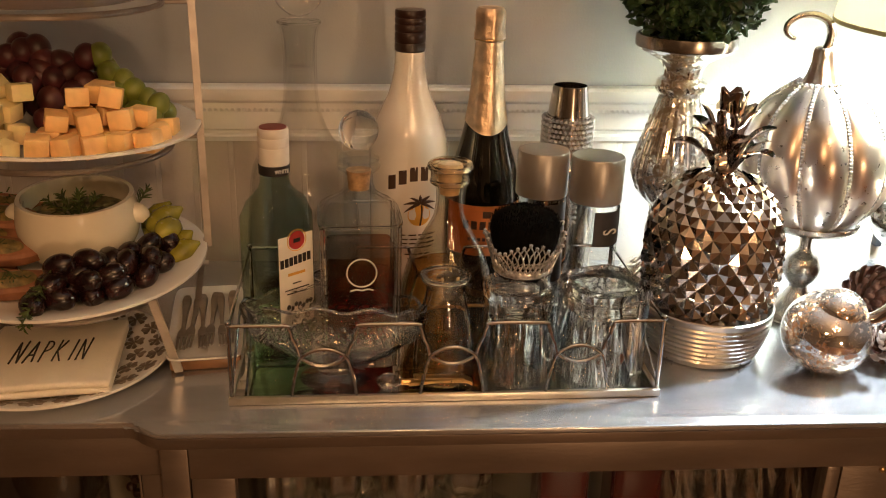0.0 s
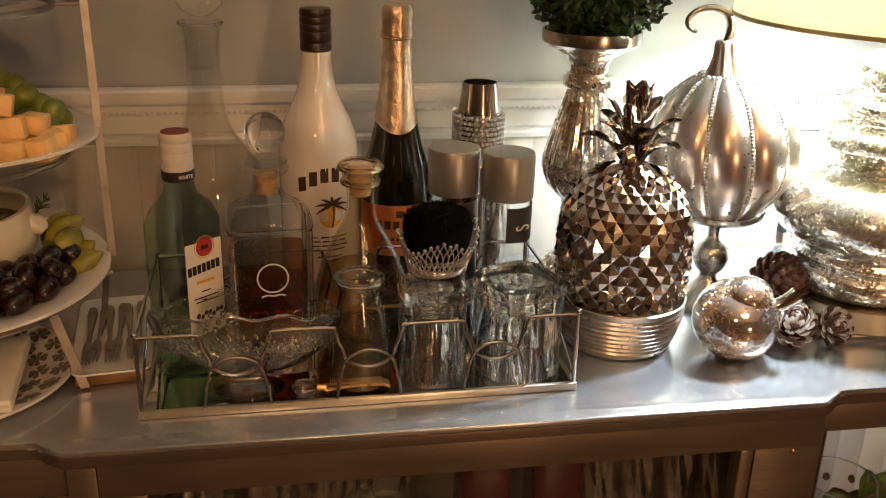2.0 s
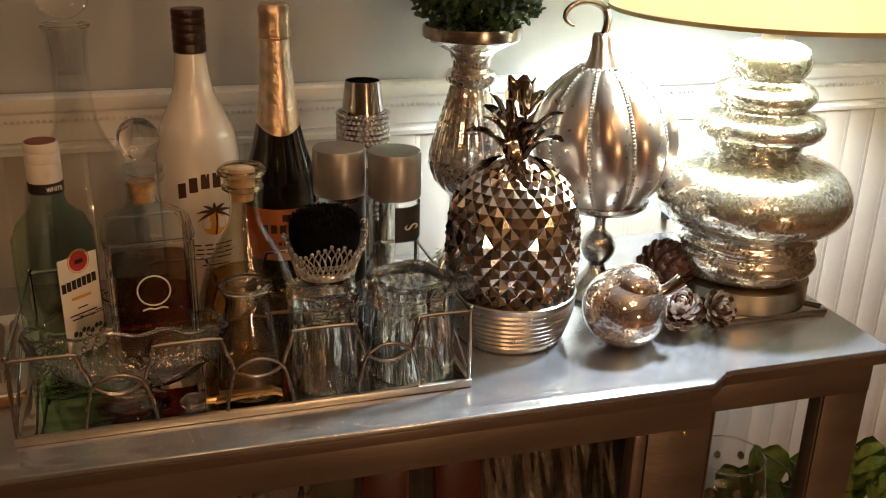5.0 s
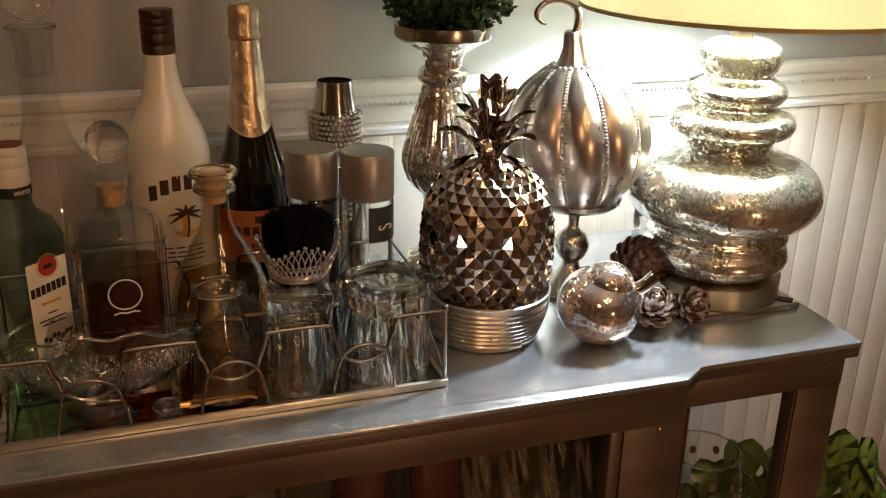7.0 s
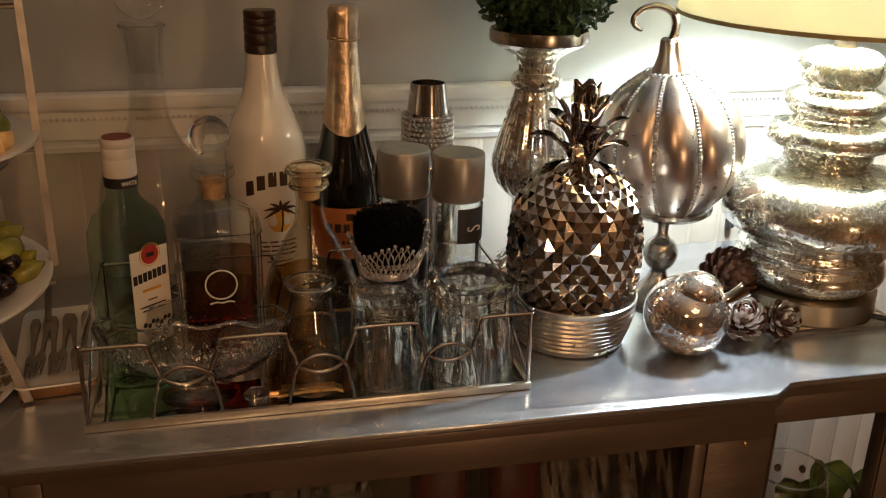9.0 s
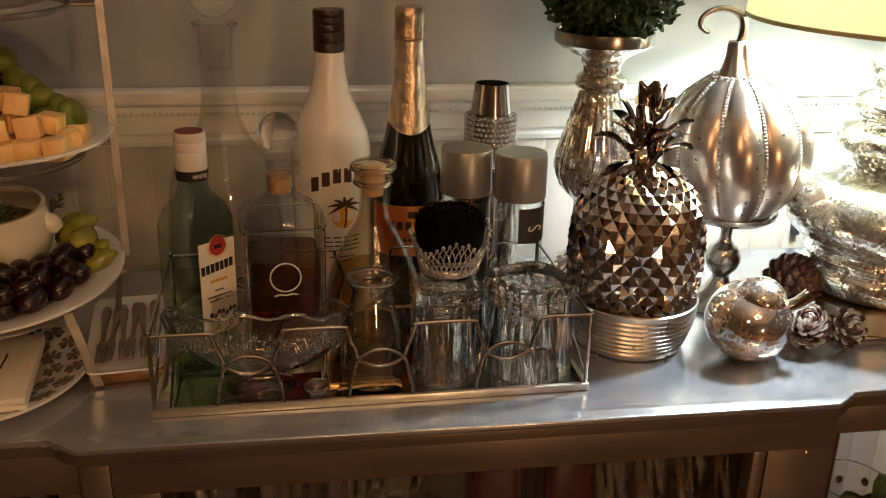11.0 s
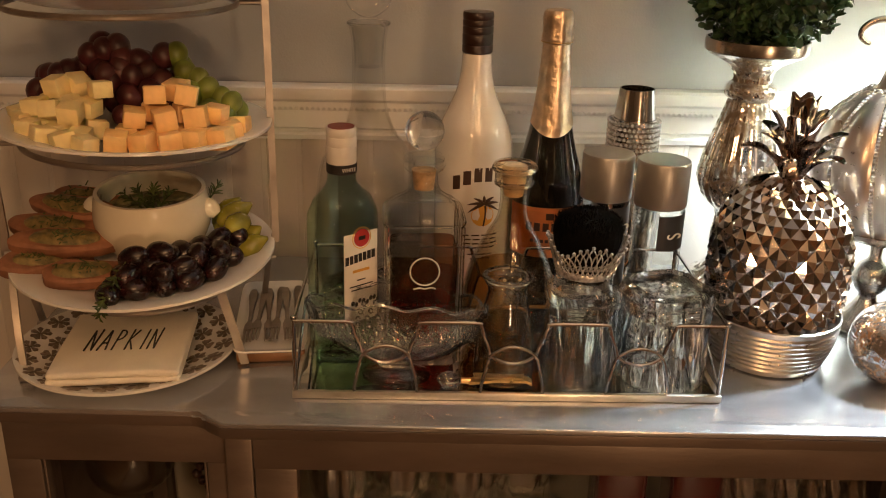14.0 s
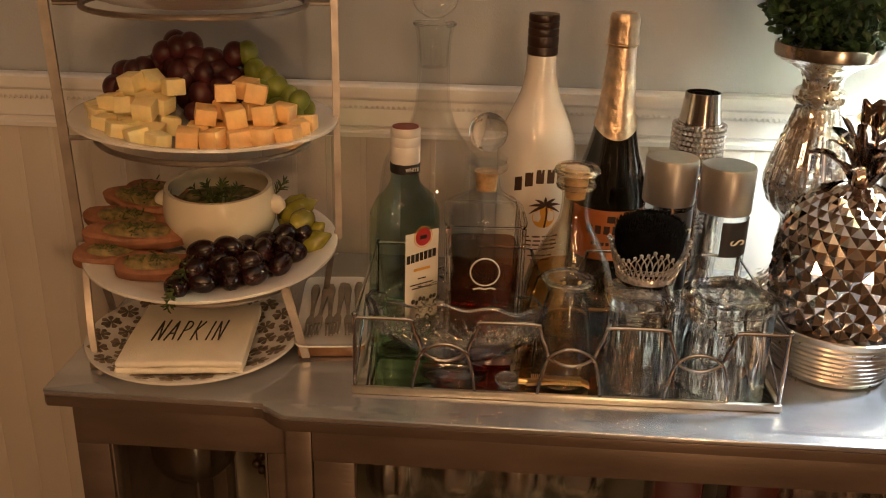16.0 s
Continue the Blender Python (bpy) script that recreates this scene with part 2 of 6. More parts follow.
CHEESEY = mat("pale_yellow_cheese", (0.90, 0.77, 0.42), 0.5, var=0.07, scale=60, bump=0.25, bscale=250, sss=0.2)
CHEESEO = mat("orange_cheddar", (0.93, 0.60, 0.27), 0.5, var=0.10, scale=60, bump=0.25, bscale=250, sss=0.2)
BREAD = mat("toasted_bread", (0.31, 0.135, 0.07), 0.7, var=0.25, scale=45, bump=0.35, bscale=200)
HERB = mat("green_herb", (0.07, 0.10, 0.025), 0.7, var=0.4, scale=90)
DIP = mat("herb_dip", (0.22, 0.20, 0.09), 0.6, var=0.45, scale=90, bump=0.7, bscale=160)
WOODAMB = mat("amber_wood", (0.30, 0.14, 0.05), 0.35, var=0.3, scale=20, coat=0.3)
GOLD = mat("brushed_gold", (0.65, 0.45, 0.22), 0.3, metal=1, var=0.1)
BRASS = mat("antique_brass", (0.46, 0.39, 0.29), 0.30, metal=1, var=0.03, scale=20, rvar=0.03)
OUTLET = mat("dark_plastic", (0.04, 0.04, 0.045), 0.5)


def shade_material():
    m = bpy.data.materials.new("linen_lamp_shade")
    m.use_nodes = True
    n, l = m.node_tree.nodes, m.node_tree.links
    n.remove(n["Principled BSDF"])
    d, t, mx = n.new("ShaderNodeBsdfDiffuse"), n.new("ShaderNodeBsdfTranslucent"), n.new("ShaderNodeMixShader")
    w = n.new("ShaderNodeTexNoise")
    w.inputs["Scale"].default_value = 300
    c = n.new("ShaderNodeMix")
    c.data_type = "RGBA"
    c.inputs["A"].default_value, c.inputs["B"].default_value = (0.84, 0.78, 0.58, 1), (0.90, 0.84, 0.66, 1)
    l.new(w.outputs[0], c.inputs["Factor"])
    l.new(c.outputs["Result"], d.inputs[0])
    l.new(c.outputs["Result"], t.inputs[0])
    mx.inputs[0].default_value = 0.24
    l.new(d.outputs[0], mx.inputs[1])
    l.new(t.outputs[0], mx.inputs[2])
    l.new(mx.outputs[0], n["Material Output"].inputs[0])
    return m


SHADE = shade_material()


# ---------------------------------------------------------------- mesh helpers
def finish(name, bm, material, smooth=40):
    bmesh.ops.recalc_face_normals(bm, faces=bm.faces[:])
    me = bpy.data.meshes.new(name)
    bm.to_mesh(me)
    bm.free()
    me.materials.append(material)
    if smooth:
        me.polygons.foreach_set("use_smooth", [True] * len(me.polygons))
        me.set_sharp_from_angle(angle=radians(smooth))
    return me


def part(name, bm, material, parent, label="", smooth=40):
    me = finish(name, bm, material, smooth) if isinstance(bm, bmesh.types.BMesh) else bm
    ob = new(name, me)
    ob.parent = parent
    if label:
        ob["label"] = label
    return ob


def thing(name, place, label, category, group="", turn=0.0, kind=""):
    ob = new(name)
    ob.empty_display_size = 0.02
    ob.matrix_basis = pose(*place, 0, 0, turn)
    return tagged(ob, label, category, group, kind)


def solid(name, bm, material, label="", category="", group="", kind="", m=None, smooth=40):
    ob = new(name, finish(name, bm, material, smooth))
    if m is not None:
        ob.matrix_basis = m
    return tagged(ob, label, category, group, kind)


def box(sx, sy, sz, at=(0, 0, 0), bevel=0.0, seg=2, bm=None, turn=None):
    """A box with its centre at at."""
    b = bmesh.new()
    bmesh.ops.create_cube(b, size=1, matrix=Matrix.Diagonal((sx, sy, sz, 1)))
    if bevel:
        bmesh.ops.bevel(b, geom=b.edges[:], offset=bevel, segments=seg, affect="EDGES", profile=0.5)
    b.transform(Matrix.Translation(at) @ (turn or Matrix.Identity(4)))
    if bm is None:
        return b
    return join(bm, b)


def join(bm, other):
    me = bpy.data.meshes.new("tmp")
    other.to_mesh(me)
    other.free()
    bm.from_mesh(me)
    bpy.data.meshes.remove(me)
    return bm


def loft(rings, close=False):
    """Skin over rings of points; the ends are capped unless close joins last to first."""
    b = bmesh.new()
    vs = [[b.verts.new(p) for p in ring] for ring in rings]
    n = len(vs[0])
    pairs = list(zip(vs, vs[1:])) + ([(vs[-1], vs[0])] if close else [])
    for r0, r1 in pairs:
        for k in range(n):
            b.faces.new((r0[k], r0[(k + 1) % n], r1[(k + 1) % n], r1[k]))
    if not close:
        b.faces.new(vs[0][::-1])
        b.faces.new(vs[-1])
    return b


def lathe(profile, n=40, at=(0, 0, 0), close=False, ribs=0, depth=0.0):
    rings = []
    for r, z in profile:
        ring = []
        for k in range(n):
            a = 2 * math.pi * k / n
            q = max(r, 1e-4) * (1 + (depth * math.cos(a * ribs) if ribs else 0))
            ring.append((at[0] + q * math.cos(a), at[1] + q * math.sin(a), at[2] + z))
        rings.append(ring)
    return loft(rings, close)


def hollow(profile, wall=0.002, n=40, base=0.003):
    """An open vessel of revolution with a wall thickness, from its outer profile (bottom to top)."""
    inner = [(max(r - wall, 0.0005), z) for r, z in profile if z > profile[0][1] + base]
    inner = [(inner[0][0], profile[0][1] + base)] + inner
    return lathe([(0.0004, profile[0][1])] + profile + inner[::-1] + [(0.0004, profile[0][1] + base)], n)


def spline(points, steps=8):
    """Catmull-Rom through (r, z) or (x, y, z) points."""
    p = [Vector(q) for q in points]
    p = [p[0] * 2 - p[1]] + p + [p[-1] * 2 - p[-2]]
    out = []
    for a, b, c, d in zip(p, p[1:], p[2:], p[3:]):
        for k in range(steps):
            t = k / steps
            out.append(0.5 * (2 * b + (c - a) * t + (2 * a - 5 * b + 4 * c - d) * t * t + (3 * b - a - 3 * c + d) * t**3))
    out.append(p[-2])
    return [tuple(q) for q in out]


def oval(z, rx, ry, power=2.0, n=48, cx=0.0, cy=0.0):
    ring = []
    for k in range(n):
        a = 2 * math.pi * k / n
        c, s = math.cos(a), math.sin(a)
        ring.append((cx + rx * math.copysign(abs(c) ** (2 / power), c), cy + ry * math.copysign(abs(s) ** (2 / power), s), z))
    return ring


def tube(points, r=0.0015, n=8, bm=None, closed=False, radii=None):
    pts = [Vector(p) for p in points]
    rings, up = [], Vector((0.13, 0.27, 0.95)).normalized()
    for i, p in enumerate(pts):
        a, c = (pts[i - 1] if i or closed else pts[i]), (pts[(i + 1) % len(pts)] if i < len(pts) - 1 or closed else pts[i])
        d = (c - a).normalized()
        u = up - d * up.dot(d)
        if u.length < 0.05:
            u = Vector((1, 0, 0)) - d * d.x
        u.normalize()
        w = d.cross(u)
        q = radii[i] if radii else r
        rings.append([tuple(p + q * (u * math.cos(2 * math.pi * k / n) + w * math.sin(2 * math.pi * k / n))) for k in range(n)])
    b = loft(rings, closed)
    return b if bm is None else join(bm, b)


def ball(r, at=(0, 0, 0), sub=2, scale=(1, 1, 1), bm=None, turn=None):
    b = bmesh.new()
    bmesh.ops.create_icosphere(b, subdivisions=sub, radius=r)
    b.transform(Matrix.Translation(at) @ (turn or Matrix.Identity(4)) @ Matrix.Diagonal((*scale, 1)))
    return b if bm is None else join(bm, b)


def sheet(outline, z0, z1, bevel=0.0):
    """A slab from a plan outline."""
    b = bmesh.new()
    lo = [b.verts.new((x, y, z0)) for x, y in outline]
    hi = [b.verts.new((x, y, z1)) for x, y in outline]
    n = len(lo)
    b.faces.new(lo[::-1])
    b.faces.new(hi)
    for k in range(n):
        b.faces.new((lo[k], lo[(k + 1) % n], hi[(k + 1) % n], hi[k]))
    if bevel:
        edges = [e for e in b.edges if abs(e.verts[0].co.z - e.verts[1].co.z) < 1e-6]
        bmesh.ops.bevel(b, geom=edges, offset=bevel, segments=3, affect="EDGES", profile=0.5)
    return b


def lettering(name, text, size, material, parent, m, squeeze=1.0, shear=0.0, depth=0.0003, spacing=1.0, thin=0.0):
    """Text in the built-in font, turned into a mesh."""
    cu = bpy.data.curves.new(name, "FONT")
    cu.body, cu.size, cu.extrude, cu.shear = text, size, depth, shear
    cu.align_x, cu.align_y, cu.space_character, cu.offset = "CENTER", "CENTER", spacing, -thin
    tmp = new(name + "_curve", cu)
    bpy.context.view_layer.update()
    me = bpy.data.meshes.new_from_object(tmp.evaluated_get(bpy.context.evaluated_depsgraph_get()))
    bpy.data.objects.remove(tmp)
    me.materials.clear()
    me.materials.append(material)
    ob = new(name, me)
    ob.parent = parent
    ob.matrix_basis = m @ Matrix.Diagonal((squeeze, 1, 1, 1))
    return ob


def bent_patch(r, a0, a1, z0, z1, t=0.0004, n=10, tilt=0.0):
    """A label on a round body: from angle a0 to a1 (degrees, -90 faces the room)."""
    rings = []
    for k in range(n + 1):
        a = radians(a0 + (a1 - a0) * k / n)
        dz = tilt * (k / n - 0.5)
        rings.append([((r + q) * math.cos(a), (r + q) * math.sin(a), z + dz) for q, z in ((0, z0), (t, z0), (t, z1), (0, z1))])
    return loft(rings)


def bent_disc(r, a, z, rad, n=24):
    """A round print on a round body."""
    b = bmesh.new()
    rim = []
    for k in range(n):
        th = radians(a) + rad * math.cos(2 * math.pi * k / n) / r
        rim.append(b.verts.new((r * math.cos(th), r * math.sin(th), z + rad * math.sin(2 * math.pi * k / n))))
    mid = b.verts.new(((r + 0.0003) * math.cos(radians(a)), (r + 0.0003) * math.sin(radians(a)), z))
    for k in range(n):
        b.faces.new((rim[k], rim[(k + 1) % n], mid))
    return b


# ---------------------------------------------------------------- structure
WALL_Y, TOP = 0.385, 0.85
back = solid("wall_back", box(5.2, 0.12, 2.6, (0.2, WALL_Y + 0.066, 1.3)), PAINT, kind="structure", label="smooth grey-blue painted dining room wall", category="wall")
solid("wall_left", box(0.12, 5.0, 2.6, (-2.46, -2.05, 1.3)), ROOM, kind="structure")
solid("wall_right", box(0.12, 5.0, 2.6, (2.86, -2.05, 1.3)), ROOM, kind="structure")
solid("wall_front", box(5.2, 0.12, 2.6, (0.2, -4.6, 1.3)), ROOM, kind="structure")
solid("floor", box(5.4, 5.2, 0.1, (0.2, -2.05, -0.05)), FLOORM, kind="structure")
solid("ceiling", box(5.4, 5.2, 0.1, (0.2, -2.05, 2.65)), CEILM, kind="structure")

# chair rail with a toothed bead
rail_profile = [(0, 1.006), (-0.007, 1.006), (-0.008, 1.012), (-0.005, 1.015), (-0.005, 1.019), (-0.009, 1.022), (-0.010, 1.044),
                (-0.015, 1.049), (-0.016, 1.056), (-0.021, 1.060), (-0.023, 1.066), (-0.023, 1.074), (-0.019, 1.077), (0, 1.077)]
rail = solid("chair_rail", loft([[(x, WALL_Y + y, z) for y, z in rail_profile] for x in (-2.4, 2.8)]), WHITE, kind="structure",
             label="white moulded chair rail with a toothed bead", category="chair rail", smooth=25)
teeth = bmesh.new()
for k in range(330):
    x = -0.95 + k * 0.0068
    v = [teeth.verts.new(p) for p in ((x, WALL_Y - 0.0155, 1.051), (x + 0.0056, WALL_Y - 0.0155, 1.051), (x + 0.0028, WALL_Y - 0.0145, 1.0435),
                                      (x, WALL_Y - 0.010, 1.051), (x + 0.0056, WALL_Y - 0.010, 1.051), (x + 0.0028, WALL_Y - 0.010, 1.0435))]
    for f in ((0, 2, 1), (0, 3, 5, 2), (1, 2, 5, 4), (0, 1, 4, 3)):
        teeth.faces.new([v[q] for q in f])
tagged(part("toothed_bead", teeth, WHITE, rail, smooth=0), kind="stuff")

# beadboard below the rail
wains = tagged(new("wainscot", finish("wainscot", box(5.2, 0.004, 1.0, (0.2, WALL_Y + 0.003, 0.505)), WAINS)), "white painted beadboard wainscot", "wainscot", kind="structure")
plank = finish("bead_plank", box(0.0454, 0.005, 0.90, (0, 0, 0), 0.0005, 2), WAINS)
bead = tube([(0.0165, -0.0018, -0.45), (0.0165, -0.0018, 0.45)], 0.0010, 6)
tmp = bmesh.new()
tmp.from_mesh(plank)
plank = finish("bead_plank", join(tmp, bead), WAINS)
for k in range(56):
    ob = new("plank", plank)
    ob.parent = wains
    ob.location = (-1.12 + 0.0455 * k, WALL_Y - 0.0015, 0.556)

# the wall runs a little askew to the cabinet
ASKEW = Matrix.Translation((0, 0.020, 0)) @ Matrix.Rotation(radians(1.6), 4, "Z")
for ob in (back, rail, wains):
    ob.matrix_basis = ASKEW @ ob.matrix_basis

# ---------------------------------------------------------------- the silver console cabinet
cab = thing("console_cabinet", (0.085, 0.18, 0), "silver painted wooden console cabinet with glass doors", "cabinet")
CX, CY = 0.085, 0.18
XL, XR, YF, YE, YB = -0.503, 0.680, -0.031, -0.010, 0.380
A, B = -0.262, 0.447


def corner(cx, cy, r, a0, a1, n=6):
    return [(cx + r * math.cos(radians(a0 + (a1 - a0) * k / n)), cy + r * math.sin(radians(a0 + (a1 - a0) * k / n))) for k in range(n + 1)]


outline = [(XL, YB), (XL, YE + 0.004), (XL + 0.004, YE), (A - 0.034, YE)] + corner(A - 0.034, YE - 0.021, 0.021, 90, 30) + [(A, YF)] \
    + [(B, YF)] + corner(B + 0.034, YE - 0.021, 0.021, 150, 90) + [(XR - 0.004, YE), (XR, YE + 0.004), (XR, YB)]
outline = [(x - CX, y - CY) for x, y in outline]
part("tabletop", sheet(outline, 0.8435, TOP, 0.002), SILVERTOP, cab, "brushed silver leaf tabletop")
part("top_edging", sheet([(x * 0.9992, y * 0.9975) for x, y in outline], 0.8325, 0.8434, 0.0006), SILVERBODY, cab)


def cbox(x0, x1, y0, y1, z0, z1, bevel=0.002):
    return box(x1 - x0, y1 - y0, z1 - z0, ((x0 + x1) / 2 - CX, (y0 + y1) / 2 - CY, (z0 + z1) / 2), bevel)


FC = YF + 0.0018     # front of the middle section
FE = YE + 0.0018     # front of the end sections
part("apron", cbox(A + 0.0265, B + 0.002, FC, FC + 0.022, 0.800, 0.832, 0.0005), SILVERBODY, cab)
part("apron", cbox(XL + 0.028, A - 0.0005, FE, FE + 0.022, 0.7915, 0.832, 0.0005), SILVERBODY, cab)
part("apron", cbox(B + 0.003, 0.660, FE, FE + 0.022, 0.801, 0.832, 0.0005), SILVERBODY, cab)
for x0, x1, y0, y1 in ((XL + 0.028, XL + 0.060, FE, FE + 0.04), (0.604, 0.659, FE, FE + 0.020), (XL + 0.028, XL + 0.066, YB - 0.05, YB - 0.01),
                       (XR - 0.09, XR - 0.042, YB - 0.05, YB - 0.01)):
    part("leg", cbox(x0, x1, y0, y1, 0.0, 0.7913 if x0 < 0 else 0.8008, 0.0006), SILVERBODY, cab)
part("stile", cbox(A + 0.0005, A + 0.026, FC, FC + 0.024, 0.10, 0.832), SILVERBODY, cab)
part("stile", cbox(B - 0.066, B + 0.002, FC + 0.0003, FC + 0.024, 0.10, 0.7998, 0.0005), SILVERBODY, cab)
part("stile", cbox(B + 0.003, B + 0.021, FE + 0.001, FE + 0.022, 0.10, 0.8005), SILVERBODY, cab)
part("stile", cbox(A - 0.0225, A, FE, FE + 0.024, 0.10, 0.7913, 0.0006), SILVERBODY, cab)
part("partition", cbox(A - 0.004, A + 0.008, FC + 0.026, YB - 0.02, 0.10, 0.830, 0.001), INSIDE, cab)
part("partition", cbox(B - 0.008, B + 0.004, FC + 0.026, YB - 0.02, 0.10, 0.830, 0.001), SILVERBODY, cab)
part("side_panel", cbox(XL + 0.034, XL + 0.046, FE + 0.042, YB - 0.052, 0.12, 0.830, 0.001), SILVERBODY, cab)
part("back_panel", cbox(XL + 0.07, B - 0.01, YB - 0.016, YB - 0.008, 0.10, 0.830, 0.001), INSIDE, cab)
part("shelf", cbox(A + 0.010, B - 0.010, FC + 0.028, YB - 0.02, 0.600, 0.612, 0.001), INSIDE, cab)
part("shelf", cbox(XL + 0.05, A - 0.006, FE + 0.045, YB - 0.02, 0.604, 0.612, 0.001), PANE, cab, "clear glass shelf")
part("shelf", cbox(B + 0.006, XR - 0.046, FE + 0.048, YB - 0.02, 0.468, 0.480, 0.001), SILVERBODY, cab)
part("bottom_panel", cbox(XL + 0.05, XR - 0.05, FC + 0.03, YB - 0.02, 0.10, 0.115, 0.001), INSIDE, cab)


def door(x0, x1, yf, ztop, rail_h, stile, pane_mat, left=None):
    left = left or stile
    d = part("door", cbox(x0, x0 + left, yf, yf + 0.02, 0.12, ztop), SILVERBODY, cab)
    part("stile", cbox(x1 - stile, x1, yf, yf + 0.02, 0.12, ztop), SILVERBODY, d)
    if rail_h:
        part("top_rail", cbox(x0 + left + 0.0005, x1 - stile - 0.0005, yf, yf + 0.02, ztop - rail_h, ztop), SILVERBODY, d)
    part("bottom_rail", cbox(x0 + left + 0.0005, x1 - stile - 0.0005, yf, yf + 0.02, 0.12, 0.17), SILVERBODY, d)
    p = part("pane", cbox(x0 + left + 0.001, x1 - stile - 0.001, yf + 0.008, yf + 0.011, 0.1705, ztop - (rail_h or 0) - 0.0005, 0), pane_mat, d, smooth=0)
    p.visible_shadow = False
    return d


door(XL + 0.0605, A - 0.0235, FE + 0.002, 0.7910, 0.0, 0.003, PANE)
door(A + 0.0268, B - 0.067, FC + 0.0006, 0.7998, 0.0, 0.014, PANE, 0.040)
door(B + 0.0215, 0.6035, FE + 0.001, 0.8002, 0.0, 0.003, PANE)
screw = part("hinge_pin", lathe([(0.001, -0.002), (0.003, -0.002), (0.003, 0.001), (0.001, 0.002)], 12), GOLD, cab)
screw.matrix_basis = pose(0.421 - CX, FC - 0.0005 - CY, 0.796, 90, 0, 0)

# ---------------------------------------------------------------- mirrored tray with a wire gallery
TX0, TX1, TY0, TY1 = -0.207, 0.207, 0.0, 0.205
tray = thing("mirrored_tray", (0.001, 0.1175, TOP), "chrome wire gallery tray with a mirrored base on the cabinet", "tray", turn=0.95)
part("base_frame", box(TX1 - TX0, 0.005, 0.0078, (0, TY0 - 0.1 + 0.0025, 0.0044), 0.001), TRAYRIM, tray)
part("base_frame", box(TX1 - TX0, 0.005, 0.0078, (0, TY1 - 0.1 - 0.0025, 0.0044), 0.001), TRAYRIM, tray)
for s in (-1, 1):
    part("base_frame", box(0.005, TY1 - TY0 - 0.0102, 0.0078, (s * (TX1 - 0.0025), (TY0 + TY1) / 2 - 0.1, 0.0044), 0.001), TRAYRIM, tray)
part("mirror", box(TX1 - TX0 - 0.0104, TY1 - TY0 - 0.0104, 0.005, (0, (TY0 + TY1) / 2 - 0.1, 0.0045), 0), TRAYMIRROR, tray, "mirror glass base", smooth=0)
ZT, ZE = 0.081, 0.048          # gallery rail and eyelet heights over the cabinet top
EYES = (-0.118, 0.003, 0.124)


def gallery(y):
    pts = [(-0.204, ZT)]
    for e in EYES:
        half = [(-0.037, ZT), (-0.0315, ZT - 0.003), (-0.0290, ZT - 0.012), (-0.0250, ZE + 0.012), (-0.0210, ZE), (-0.0105, ZE - 0.007)]
        pts += [(e + x, z) for x, z in half] + [(e, ZE - 0.009)] + [(e - x, z) for x, z in half[::-1]]
    pts += [(0.204, ZT)]
    part("gallery_wire", tube(spline([(x, y, z) for x, z in pts], 4), 0.0019, 8), CHROME, tray)
    for e in EYES:
        half = [(-0.0305, 0.006), (-0.0290, 0.018), (-0.0250, ZE - 0.011), (-0.0210, ZE), (-0.0105, ZE + 0.007)]
        leg = [(e + x, z) for x, z in half] + [(e, ZE + 0.009)] + [(e - x, z) for x, z in half[::-1]]
        part("arched_wire", tube(spline([(x, y - 0.0012, z) for x, z in leg], 4), 0.0018, 8), CHROME, tray)


gallery(TY0 - 0.1 + 0.004)
gallery(TY1 - 0.1 - 0.004)
for sx in (-0.204, 0.204):
    for sy in (TY0 - 0.096, TY1 - 0.104):
        part("post", tube([(sx, sy, 0.006), (sx, sy, ZT + 0.002)], 0.0020, 8), CHROME, tray)
        part("finial", ball(0.0032, (sx, sy, ZT + 0.003), 2), CHROME, tray)
    part("side_rail", tube([(sx, TY0 - 0.096, ZT), (sx, TY1 - 0.104, ZT)], 0.0016, 8), CHROME, tray)
    part("side_rail", tube([(sx, TY0 - 0.096, 0.014), (sx, 0.0, ZT * 0.75), (sx, TY1 - 0.104, 0.014)], 0.0013, 8), CHROME, tray)
TZ = TOP + 0.0072


